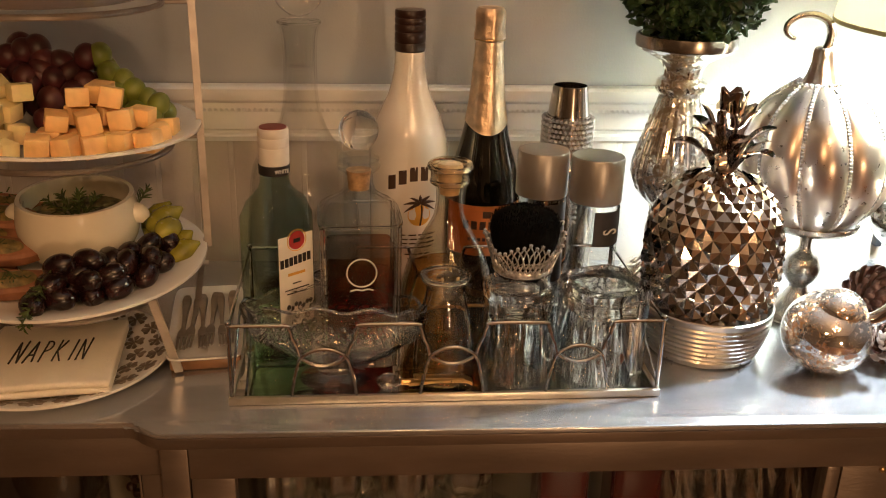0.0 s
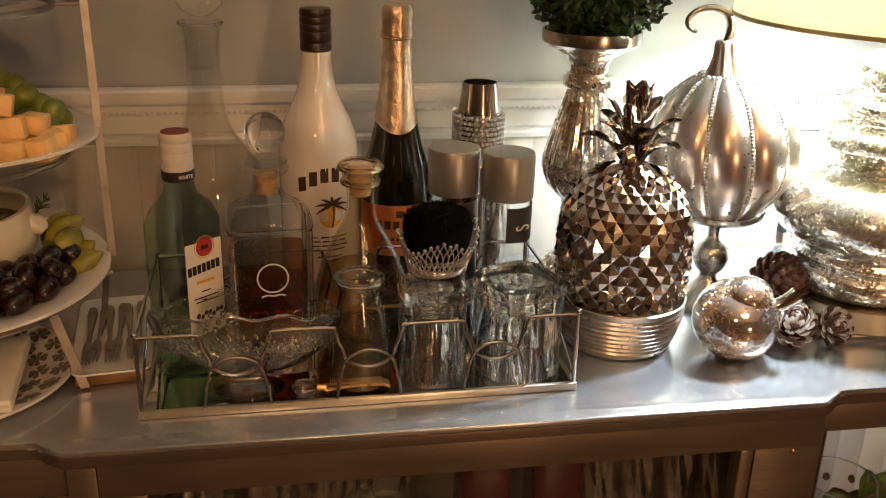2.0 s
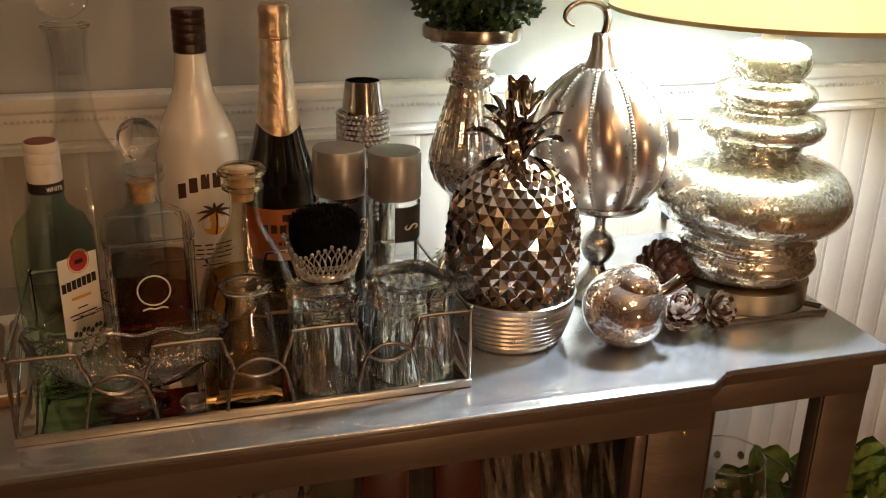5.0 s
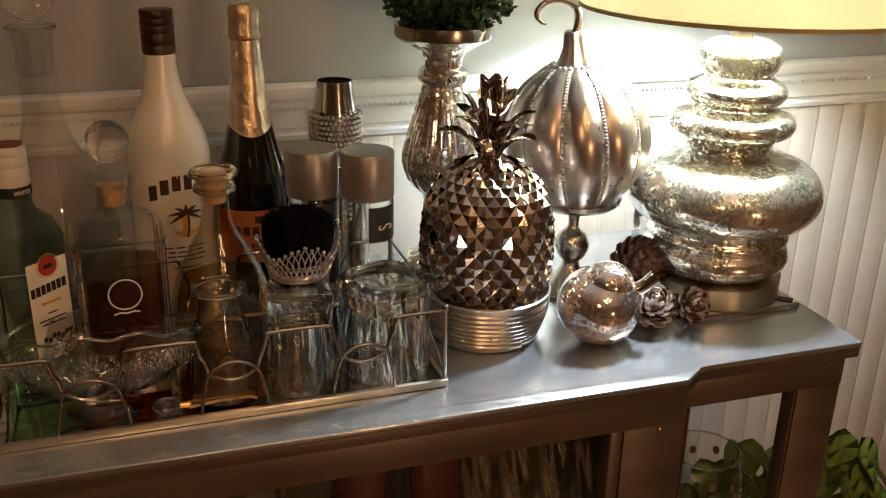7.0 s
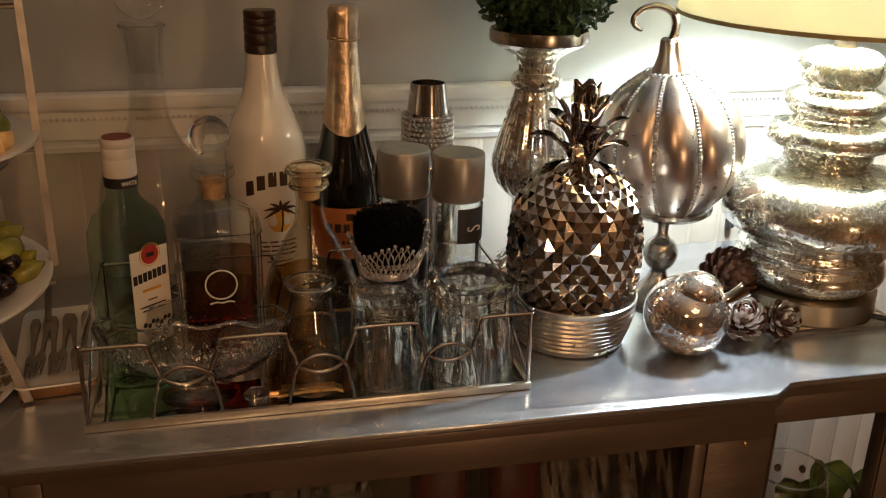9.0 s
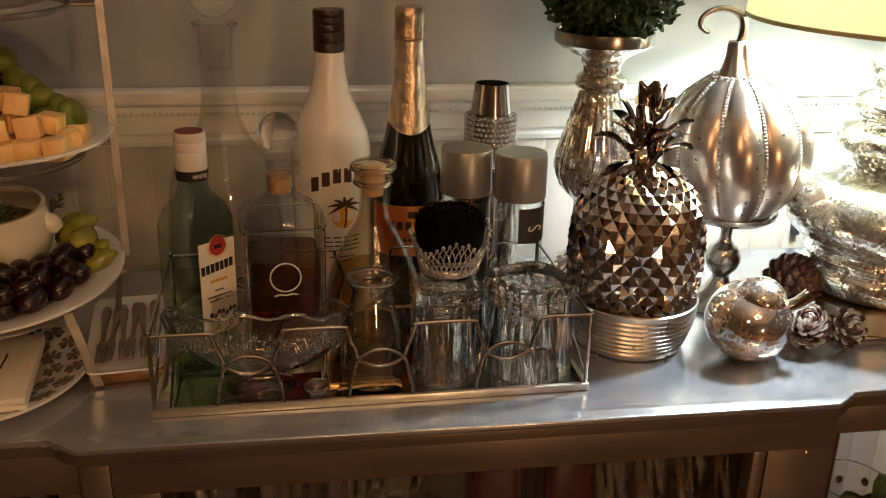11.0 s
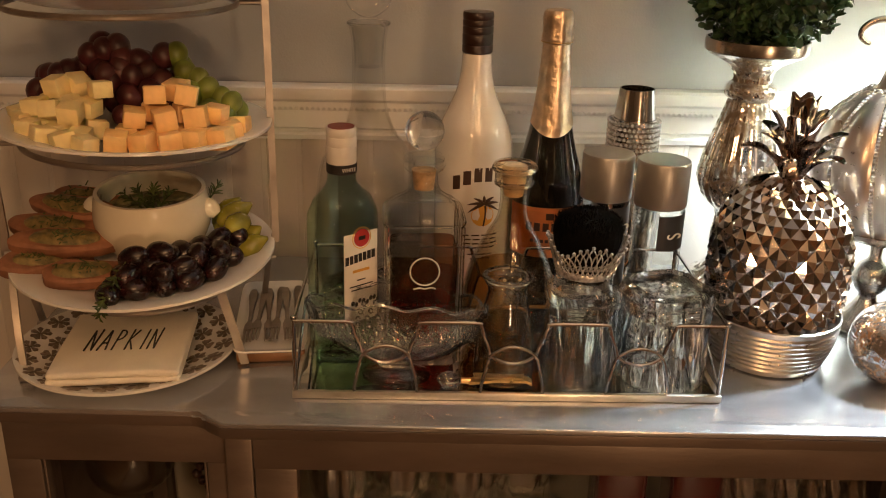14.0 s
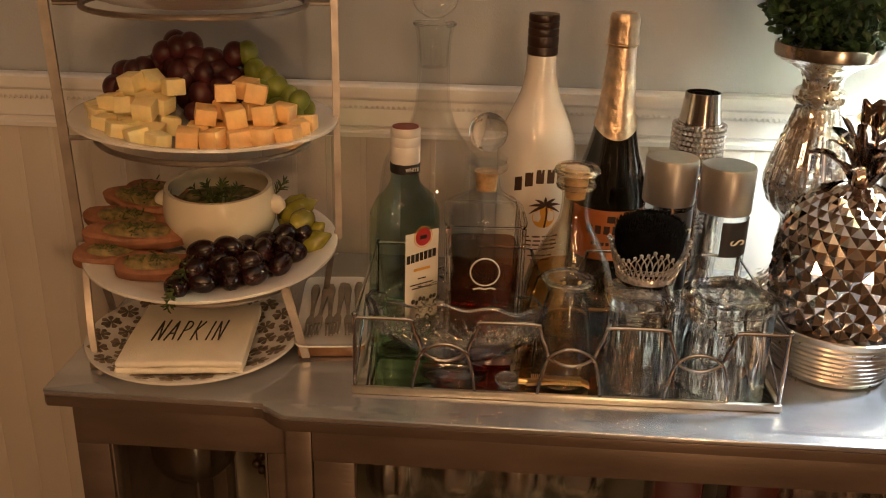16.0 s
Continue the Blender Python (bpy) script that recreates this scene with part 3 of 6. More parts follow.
# ---------------------------------------------------------------- bottles
def rum_bottle():
    t = thing("rum_bottle", (-0.163, 0.105, TZ), "green glass rum bottle with a white screw cap, half full", "bottle", turn=40)
    sec = [(0.0, 0.026, 0.018), (0.002, 0.030, 0.021), (0.006, 0.033, 0.023), (0.05, 0.0335, 0.0235), (0.140, 0.0335, 0.0235), (0.153, 0.0330, 0.0232), (0.160, 0.0315, 0.0225),
           (0.167, 0.0285, 0.0210), (0.174, 0.0225, 0.0185), (0.180, 0.0165, 0.0155), (0.186, 0.0142, 0.0142), (0.192, 0.0138, 0.0138), (0.203, 0.0135, 0.0135)]
    part("glass_body", loft([oval(z, a * (1.07 if z < 0.17 else 1), b * (1.12 if z < 0.17 else 1), 2.6 if z < 0.155 else 2.0) for z, a, b in sec]), GREENGL, t)
    liq = [(z, a - 0.002, b - 0.002) for z, a, b in sec if 0.004 <= z <= 0.135]
    part("rum", loft([oval(z, a, b, 2.6) for z, a, b in liq]), GREENLIQ, t)
    part("screw_cap", lathe([(0.0142, 0.203), (0.0146, 0.204), (0.0146, 0.2195), (0.0143, 0.220), (0.0146, 0.2205), (0.0146, 0.229), (0.0142, 0.2295), (0.0146, 0.230),
                             (0.0146, 0.2365), (0.0140, 0.238)], 40), WHITECAP, t)
    part("cap_disc", lathe([(0.0001, 0.2380), (0.0128, 0.2380), (0.0128, 0.2388), (0.0001, 0.2389)], 32), mat("cap_top_red", (0.22, 0.05, 0.035), 0.5), t, "dull red cap top")
    part("neck_band", lathe([(0.0144, 0.1935), (0.0149, 0.194), (0.0149, 0.2025), (0.0144, 0.203)], 40, close=False), INK, t, "black paper neck band")
    lettering("band_text", "WHITE", 0.0055, LABEL, t, pose(-0.002, -0.0153, 0.1983, 90, 0, -8), 0.85)
    # label on the front face, with plain printed shapes
    lab = part("label", box(0.040, 0.0006, 0.094, (0.003, -0.0266, 0.0905), 0.0002), LABEL, t, "white paper label with dark print", smooth=0)
    part("emblem", lathe([(0.0001, 0), (0.0092, 0), (0.0092, 0.0004), (0.0001, 0.0005)], 28), RED, lab).matrix_basis = pose(0.004, -0.0269, 0.132, 90, 0, 0)
    part("emblem_rim", lathe([(0.0104, 0), (0.0112, 0), (0.0112, 0.0003), (0.0104, 0.0003)], 28, close=True), YELLOWPR, lab).matrix_basis = pose(0.004, -0.0269, 0.132, 90, 0, 0)
    part("emblem_wing", box(0.008, 0.0004, 0.004, (0.004, -0.0274, 0.132), 0), INK, lab, smooth=0)
    for k in range(7):
        part("brand_bar", box(0.0042, 0.0003, 0.0088, (-0.0135 + k * 0.0052, -0.0270, 0.1105 + 0.0004 * k), 0), INK, lab, smooth=0)
    for k, (w, z) in enumerate(((0.020, 0.098), (0.010, 0.088), (0.028, 0.082), (0.024, 0.078))):
        part("print_bar", box(w, 0.0003, 0.0028 if k == 0 else 0.0012, (0.003, -0.0270, z), 0), INK if k else YELLOWPR, lab, smooth=0)
    for k in range(8):
        part("script_bar", ball(0.0026, (-0.0075 + k * 0.0044, -0.0269, 0.064 - 0.002 * math.sin(k * 2)), 1, (1, 0.1, 1.1)), INK, lab)


def whiskey_decanter():
    t = thing("square_decanter", (-0.083, 0.106, TZ), "square crystal decanter with a ball stopper, half full of whiskey", "decanter", turn=4)
    out = [(0.0, 0.034), (0.003, 0.0375), (0.02, 0.0385), (0.148, 0.0395), (0.156, 0.038), (0.163, 0.032), (0.170, 0.024), (0.176, 0.0165), (0.184, 0.0135), (0.194, 0.0135), (0.199, 0.020), (0.203, 0.021), (0.205, 0.0195)]
    p = lambda z: 7 if z < 0.158 else (4 if z < 0.17 else 2)
    inn = [(z, r - 0.0045) for z, r in out if 0.008 < z < 0.172] + [(0.176, 0.0125), (0.184, 0.0105), (0.205, 0.011)]
    part("glass_body", loft([oval(z, r, r, p(z)) for z, r in out] + [oval(z, r, r, p(z)) for z, r in inn[::-1]] + [oval(0.012, 0.030, 0.030, 7)]), CLEAR2, t)
    part("whiskey", loft([oval(0.0125, 0.0328, 0.0328, 7), oval(0.085, 0.0332, 0.0332, 7)]), WHISKEY, t, "dark amber whiskey")
    part("upper_glaze", loft([oval(0.0856, 0.0333, 0.0333, 7), oval(0.1185, 0.0336, 0.0336, 7)]), thin_glass("whiskey_film", (0.76, 0.46, 0.31), 1.3), t)
    for sx in (-1, 1):
        for sy in (-1, 1):
            part("corner_bevel", tube([(sx * 0.0355, sy * 0.0355, 0.004), (sx * 0.0365, sy * 0.0365, 0.150)], 0.0022, 6), CRYSTAL, t)
    part("shoulder_edge", tube(oval(0.1515, 0.0393, 0.0393, 7, 64), 0.0015, 6, closed=True), CRYSTAL, t)
    part("cork", lathe([(0.0100, 0.178), (0.0118, 0.196), (0.0122, 0.197)], 24), CORK, t)
    part("stopper_disc", lathe([(0.012, 0.2055), (0.0195, 0.2065), (0.020, 0.210), (0.017, 0.2125), (0.0075, 0.2145), (0.007, 0.218)], 36), CLEAR2, t)
    part("stopper_ball", ball(0.0190, (0, 0, 0.2355), 4), STOPPER, t)
    ring = [(0.0142 * math.cos(k * math.pi / 18), -0.0402, 0.1060 + 0.0142 * math.sin(k * math.pi / 18)) for k in range(36)]
    part("etched_ring", tube(ring, 0.0007, 6, closed=True), LABEL, t, "white etched ring")
    part("etched_ribbon", tube(spline([(-0.011, -0.0403, 0.0875), (-0.005, -0.0403, 0.0890), (0, -0.0403, 0.0880), (0.006, -0.0403, 0.0892), (0.011, -0.0403, 0.0880)], 4), 0.0007, 6), LABEL, t)


def coconut_bottle():
    t = thing("white_liqueur_bottle", (-0.029, 0.262, TOP), "white coconut liqueur bottle with a brown cap and palm print", "bottle")
    t.matrix_basis = t.matrix_basis @ Matrix.Diagonal((1.07, 1.07, 1, 1))
    prof = spline([(0.034, 0.0), (0.0385, 0.004), (0.040, 0.02), (0.0405, 0.10), (0.0410, 0.170), (0.0408, 0.188), (0.0365, 0.210), (0.0285, 0.230), (0.0205, 0.250), (0.0162, 0.272), (0.0150, 0.292)], 5)
    part("bottle_body", lathe(prof, 48), WHITEBOTTLE, t)
    cap = [(0.0148, 0.2925), (0.0158, 0.2935), (0.0158, 0.3005), (0.0152, 0.3015), (0.0158, 0.3025)]
    for z in (0.312, 0.320, 0.327):
        cap += [(0.0158, z), (0.0151, z + 0.0012), (0.0158, z + 0.0024)]
    cap += [(0.0158, 0.334), (0.0150, 0.3362), (0.0120, 0.3365)]
    part("screw_cap", lathe(cap, 40), CAPBROWN, t, "dark brown screw cap")
    # brand name as plain upright marks on an arc, facing the room
    for k in range(6):
        a, z = -122 + k * 16.0, 0.1440 + 0.014 * math.sin(math.pi * (k + 0.5) / 6)
        part("brand_bar", bent_patch(0.0406, a, a + 11.5, z, z + 0.0160, 0.0004, 5, 0.0022 * (2.5 - k) / 2.5), BROWNINK, t)
    sun = part("sun_print", bent_disc(0.0407, -75, 0.118, 0.0125), YELLOWPR, t, "orange sun print")
    trunk = [((0.0412) * math.cos(radians(-74 + 2.5 * math.sin(k / 3))), 0.0412 * math.sin(radians(-74 + 2.5 * math.sin(k / 3))), 0.106 + k * 0.0034) for k in range(8)]
    part("palm_trunk", tube(trunk, 0.001, 5), BROWNINK, t)
    for k in range(7):
        a = radians(-20 + k * 37)
        pts = []
        for q in range(6):
            s = q / 5 * 0.018
            th = radians(-74) + s * math.cos(a) / 0.041
            pts.append((0.0414 * math.cos(th), 0.0414 * math.sin(th), 0.132 + s * math.sin(a) * 0.8 - 14 * s * s))
        part("palm_frond", tube(pts, 0.0012, 5, radii=[0.001, 0.0019, 0.0018, 0.0015, 0.001, 0.0004]), BROWNINK, t)
    for k, (w, z) in enumerate(((30, 0.094), (26, 0.089), (28, 0.084), (26, 0.079), (20, 0.071), (16, 0.066))):
        for q in range(4):
            part("print_bar", bent_patch(0.0406, -76 - w + q * w / 2, -76 - w + q * w / 2 + w * (0.36 + 0.03 * ((q + k) % 3)), z, z + 0.0016, 0.0003, 3), BROWNINK, t)


def sparkling_bottle():
    t = thing("sparkling_wine_bottle", (0.060, 0.282, TOP), "dark sparkling wine bottle with gold foil and orange label", "bottle")
    prof = spline([(0.036, 0.0), (0.042, 0.004), (0.0435, 0.02), (0.0435, 0.115), (0.0410, 0.140), (0.0360, 0.162), (0.0295, 0.186), (0.0238, 0.212), (0.0195, 0.240), (0.0168, 0.272), (0.0148, 0.300)], 5)
    part("bottle_body", lathe(prof, 48), DARKGLASS, t)
    rr = lambda z: float(np.interp(z, [p[1] for p in prof], [p[0] for p in prof]))
    rings = []
    for i in range(13):
        ring = []
        for k in range(48):
            a = 2 * math.pi * k / 48
            low = 0.212 - 0.012 * max(0, math.cos(a + math.pi / 2)) ** 2
            z = low + (0.302 - low) * i / 12
            ring.append(((rr(z) + 0.0007) * math.cos(a), (rr(z) + 0.0007) * math.sin(a), z))
        rings.append(ring)
    part("neck_foil", loft(rings), FOIL, t, "gold foil neck wrap")
    cap = [(0.0158, 0.301), (0.0172, 0.303), (0.0175, 0.308), (0.0165, 0.312), (0.0162, 0.320), (0.0168, 0.327), (0.0165, 0.333), (0.0140, 0.3375), (0.0090, 0.3385)]
    part("cork_foil", lathe(cap, 40, ribs=9, depth=0.025), FOIL, t, "crumpled gold foil over the cork")
    part("wire_ring", tube([(0.0172 * math.cos(k * math.pi / 16), 0.0172 * math.sin(k * math.pi / 16), 0.3035) for k in range(32)], 0.0009, 6, closed=True), GOLD, t)
    lab = part("label", bent_patch(0.0436, -160, -20, 0.062, 0.122, 0.0004, 20), ORANGE, t, "orange paper label")
    for k in range(6):
        part("brand_bar", bent_patch(0.0441, -126 + k * 13, -117 + k * 13, 0.094, 0.104, 0.0003, 3), BROWNINK, lab)
    for k in range(8):
        part("print_bar", bent_patch(0.0441, -118 + k * 7.5, -113 + k * 7.5, 0.080, 0.084, 0.0003, 2), BROWNINK, lab)
    part("crest", bent_patch(0.0441, -96, -84, 0.108, 0.116, 0.0003, 3), BROWNINK, lab)


def tall_decanter():
    t = thing("tall_decanter", (-0.150, 0.295, TOP), "tall empty clear glass decanter with a ball stopper", "decanter")
    out = spline([(0.050, 0.0), (0.060, 0.006), (0.066, 0.05), (0.064, 0.10), (0.058, 0.150), (0.046, 0.172), (0.030, 0.195), (0.0205, 0.225), (0.0185, 0.265), (0.0195, 0.298), (0.0225, 0.314), (0.0235, 0.317)], 5)
    part("glass_body", hollow(out, 0.0022, 48, 0.006), FINEGL, t)
    part("lip", tube(oval(0.3165, 0.0232, 0.0232, 2, 40), 0.0016, 6, closed=True), CRYSTAL, t)
    part("stopper_plug", lathe([(0.0145, 0.268), (0.0185, 0.312), (0.0120, 0.318), (0.0100, 0.324)], 32), FINEGL, t)
    part("stopper_knob", lathe(spline([(0.0105, 0.3242), (0.0225, 0.334), (0.0265, 0.350), (0.022, 0.366), (0.0005, 0.374)], 4), 36), CRYSTAL, t)


def round_decanter():
    t = thing("round_decanter", (0.007, 0.128, TZ), "round glass decanter with a cork, part filled with amber spirit", "decanter")
    out = spline([(0.034, 0.0), (0.044, 0.004), (0.0500, 0.030), (0.0485, 0.062), (0.0405, 0.094), (0.0270, 0.122), (0.0155, 0.144), (0.0135, 0.170), (0.0180, 0.178), (0.0185, 0.184), (0.0160, 0.187), (0.0210, 0.192), (0.0215, 0.198), (0.019, 0.200)], 5)
    part("glass_body", hollow(out, 0.0022, 44, 0.005), SMOKED, t)
    part("spirit", lathe(spline([(0.031, 0.0062), (0.039, 0.0085), (0.0448, 0.030), (0.0434, 0.062), (0.0372, 0.088)], 4), 40), AMBERLT, t, "light amber spirit")
    for z, q in ((0.1795, 0.0175), (0.1945, 0.0205)):
        part("lip_ring", tube(oval(z, q, q, 2, 40), 0.0028, 8, closed=True), CRYSTAL, t)
    part("cork", lathe(spline([(0.0098, 0.166), (0.0110, 0.176), (0.0128, 0.190), (0.0120, 0.1965), (0.0070, 0.1985), (0.0005, 0.199)], 3), 28), PALECORK, t, "pale cork stopper")
    for k, (x, z) in enumerate(((0, 0.106), (-0.004, 0.103), (0.004, 0.103), (0, 0.100), (0, 0.112), (-0.008, 0.090), (0.008, 0.090))):
        part("etched_mark", ball(0.0020, (x, -0.0405 + (0.004 if z > 0.095 else -0.001), z), 1, (1, 0.3, 1)), GOLD, t)


def water_bottle(x, y, turn, dark):
    t = thing("water_bottle", (x, y, TZ), "clear cylinder water bottle with a satin grey cap", "bottle", "water bottles in the tray", turn)
    prof = [(0.0240, 0.0), (0.0258, 0.002), (0.0262, 0.006), (0.0262, 0.148), (0.0250, 0.1515), (0.0235, 0.1525)]
    part("glass_body", hollow(prof, 0.0022, 40, 0.006), CLEAR2, t)
    part("cap", lathe([(0.0236, 0.1526), (0.0268, 0.1530), (0.0272, 0.1545), (0.0272, 0.1985), (0.0262, 0.2005), (0.0010, 0.2008)], 48), CAPGREY, t, "satin grey cylindrical cap")
    lab = part("label", bent_patch(0.0263, -172 if dark else -112, -8 if dark else -2, 0.110 if not dark else 0.060, 0.1475, 0.0003, 16), mat("smoke_label", (0.03, 0.032, 0.035), 0.35), t, "dark smoke label")
    lettering("label_letter", "S", 0.026, LABEL, lab, pose(0.0005 if dark else 0.0085, -0.0272 if dark else -0.0258, 0.126, 90, 0, 0 if dark else 19) @ pose(0, 0, 0, 0, 0, 90), 0.55)


def brush_cup():
    t = thing("crowned_cup", (0.080, 0.098, TZ), "glass cup with a rhinestone crown rim holding a black brush", "cup")
    part("glass_body", hollow([(0.0255, 0.0), (0.0275, 0.003), (0.0285, 0.100), (0.0290, 0.103)], 0.0022, 40, 0.006), CLEAR2, t)
    part("crown_band", lathe([(0.0292, 0.097), (0.0300, 0.098), (0.0300, 0.103), (0.0292, 0.104), (0.0285, 0.1035), (0.0285, 0.0975)], 48, close=True), RHINE, t)
    rng = random.Random(4)
    lat = bmesh.new()
    for k in range(40):
        a = k * 2 * math.pi / 40
        h = 0.020 + 0.016 * (0.5 + 0.5 * math.cos(a * 4)) * (0.6 + 0.4 * rng.random())
        for s in (-1, 1):
            pts = []
            for q in range(5):
                aa = a + s * 0.16 * math.sin(q / 4 * math.pi)
                r = 0.0300 + 0.009 * (q / 4)
                pts.append((r * math.cos(aa), r * math.sin(aa), 0.103 + h * q / 4))
            tube(pts, 0.0008, 5, lat)
        tube([(0.031 * math.cos(a), 0.031 * math.sin(a), 0.109), (0.033 * math.cos(a + 0.28), 0.033 * math.sin(a + 0.28), 0.115)], 0.0006, 5, lat)
        ball(0.0022, (0.0395 * math.cos(a), 0.0395 * math.sin(a), 0.104 + h), 1, bm=lat)
        ball(0.0012, (0.0325 * math.cos(a + 0.14), 0.0325 * math.sin(a + 0.14), 0.112), 1, bm=lat)
    tagged(part("rhinestone_crown", lat, RHINE, t, "openwork rhinestone crown"), kind="stuff")
    fuzz = bmesh.new()
    for k in range(1500):
        a, h = rng.uniform(0, 2 * math.pi), math.sqrt(rng.random())
        r1, z1 = 0.036 * h + 0.001, 0.146 + 0.016 * math.sqrt(max(0, 1 - h * h)) + rng.uniform(-0.004, 0.002)
        p0, p1 = Vector((0.018 * h * math.cos(a), 0.018 * h * math.sin(a), 0.102)), Vector((r1 * math.cos(a), r1 * math.sin(a), z1))
        w = Vector((-math.sin(a), math.cos(a), 0)) * 0.0009
        fuzz.faces.new([fuzz.verts.new(p) for p in (p0 - w, p0 + w, p1 + w * 0.6, p1 - w * 0.6)])
    join(fuzz, lathe(spline([(0.016, 0.100), (0.029, 0.118), (0.0345, 0.138), (0.031, 0.152), (0.018, 0.159), (0.0005, 0.161)], 4), 28))
    tagged(part("black_bristles", fuzz, BLACKFUZZ, t, "dense black brush head", smooth=0), kind="stuff")


def tumbler(x, y, r, turn):
    t = thing("tumbler", (x, y, TZ), "clear faceted rocks glass turned upside down", "glass", "upturned tumblers in the tray", turn)
    prof = [(r, 0.0, 2.2), (r, 0.002, 2.3), (r * 0.975, 0.03, 2.6), (r * 0.94, 0.070, 3.2), (r * 0.93, 0.086, 3.6), (r * 0.88, 0.096, 3.6), (r * 0.76, 0.0995, 3.4), (r * 0.69, 0.096, 3.0), (r * 0.40, 0.0945, 2.2)]
    inn = [(r * 0.80, 0.070), (r * 0.90, 0.03), (r * 0.95, 0.001)]
    rings = []
    for rr, z, q in prof:
        fl = 0.10 * (1 if 0.01 < z < 0.094 else 0)
        rings.append([(px_ * (1 - fl * abs(math.sin(5 * 2 * math.pi * k / 80 + 14 * z))), py_ * (1 - fl * abs(math.sin(5 * 2 * math.pi * k / 80 + 14 * z))), pz_) for k, (px_, py_, pz_) in enumerate(oval(z, rr, rr, q, 80))])
    body = loft(rings)
    body.faces.ensure_lookup_table()
    low = min(body.faces, key=lambda f: f.calc_center_median().z)
    body.faces.remove(low)
    body.verts.ensure_lookup_table()
    first = list(body.verts)[:80]
    last = first
    for rr, z in inn[::-1]:
        ring = [body.verts.new((rr * math.cos(2 * math.pi * q / 80), rr * math.sin(2 * math.pi * q / 80), z)) for q in range(80)]
        for q in range(80):
            body.faces.new((last[q], ring[q], ring[(q + 1) % 80], last[(q + 1) % 80]))
        last = ring
    body.faces.new(last[::-1])
    part("glass_body", body, CRYSTALB, t, smooth=24)
    part("rim", tube([(r * 0.975 * math.cos(k * math.pi / 24), r * 0.975 * math.sin(k * math.pi / 24), 0.0012) for k in range(48)], 0.0011, 6, closed=True), CRYSTAL, t)
    part("base_ridge", tube([(x, y, z) for x, y, z in oval(0.088, r * 0.94, r * 0.94, 3.6, 48)], 0.0016, 6, closed=True), CRYSTAL, t)


def carafe():
    t = thing("small_carafe", (0.0, 0.060, TZ), "small clear glass carafe with a rolled lip", "carafe")
    out = spline([(0.026, 0.0), (0.0300, 0.003), (0.0295, 0.030), (0.0265, 0.056), (0.0215, 0.078), (0.0190, 0.090), (0.0200, 0.097), (0.0230, 0.102), (0.0232, 0.106), (0.0220, 0.108)], 5)
    part("glass_body", hollow(out, 0.002, 40, 0.008), CRYSTAL, t)
    part("rolled_lip", tube([(0.0228 * math.cos(k * math.pi / 20), 0.0228 * math.sin(k * math.pi / 20), 0.1058) for k in range(40)], 0.0019, 8, closed=True), CRYSTAL, t)


def boat_dish():
    t = thing("crystal_boat_dish", (-0.107, 0.056, TZ), "cut crystal boat dish with a scalloped rim on a low foot", "dish", turn=-3)
    n, rings = 72, []

    def ring(s, z, wav=0.0):
        out = []
        for k in range(n):
            a = 2 * math.pi * k / n
            lift = -0.009 * math.cos(a) ** 2 * s
            out.append((0.090 * s * math.cos(a), 0.029 * s * math.sin(a), 0.94 * z + lift + wav * math.cos(a * 11)))
        return out
    shape = [(0.30, 0.020), (0.42, 0.023), (0.62, 0.034), (0.80, 0.050), (0.90, 0.064), (0.96, 0.077), (1.0, 0.089)]
    rings = [ring(s, z, 0.0028 if s > 0.95 else 0) for s, z in shape] + [ring(s - 0.045, z + 0.001, 0.0028 if s > 0.95 else 0) for s, z in shape[::-1][:-1]] + [ring(0.28, 0.021)]
    part("bowl", loft(rings), CRYSTAL, t)
    part("rim", tube(ring(0.985, 0.0898, 0.0028), 0.0014, 6, closed=True), CRYSTAL, t)
    studs = bmesh.new()
    for row, (s, z) in enumerate(((0.84, 0.054), (0.89, 0.061), (0.93, 0.069))):
        for k in range(44):
            a = 2 * math.pi * (k + 0.5 * row) / 44
            p = (0.090 * s * math.cos(a), 0.029 * s * math.sin(a), 0.94 * z + -0.009 * math.cos(a) ** 2 * s)
            ball(0.0031, p, 1, (1, 1, 1.2), bm=studs)
    tagged(part("diamond_cutting", studs, CRYSTAL, t, smooth=0), kind="stuff")
    part("foot", loft([oval(0.0, 0.034, 0.022), oval(0.003, 0.033, 0.021), oval(0.008, 0.017, 0.013), oval(0.020, 0.018, 0.012)]), CRYSTAL, t)


rum_bottle()
whiskey_decanter()
coconut_bottle()
sparkling_bottle()
tall_decanter()
round_decanter()
water_bottle(0.108, 0.172, 40, True)
water_bottle(0.161, 0.150, 10, False)
brush_cup()
tumbler(0.071, 0.061, 0.0345, 0)
tumbler(0.157, 0.067, 0.0430, 22)
carafe()
boat_dish()

# glass handled tongs lying in the tray
tg = thing("serving_tongs", (-0.03, 0.032, TZ), "gold serving tongs with a glass knob", "tongs")
part("blade", loft([[(x, -0.004, 0.003 + h), (x, 0.006, 0.003 + h), (x, 0.006, 0.006 + h), (x, -0.004, 0.006 + h)] for x, h in ((-0.005, 0.001), (0.02, 0.004), (0.05, 0.004), (0.056, 0.001))]), GOLD, tg)
rid = bmesh.new()
for k in range(26):
    box(0.0012, 0.009, 0.002, (0.0 + k * 0.0019, 0.001, 0.0115), 0, bm=rid)
part("ridges", rid, GOLD, tg, smooth=0)
part("glass_knob", ball(0.009, (-0.024, 0, 0.008), 3, (1.4, 0.9, 0.85)), CRYSTAL, tg)
part("neck", tube([(-0.014, 0, 0.007), (-0.004, 0.001, 0.006)], 0.003, 8), GOLD, tg)


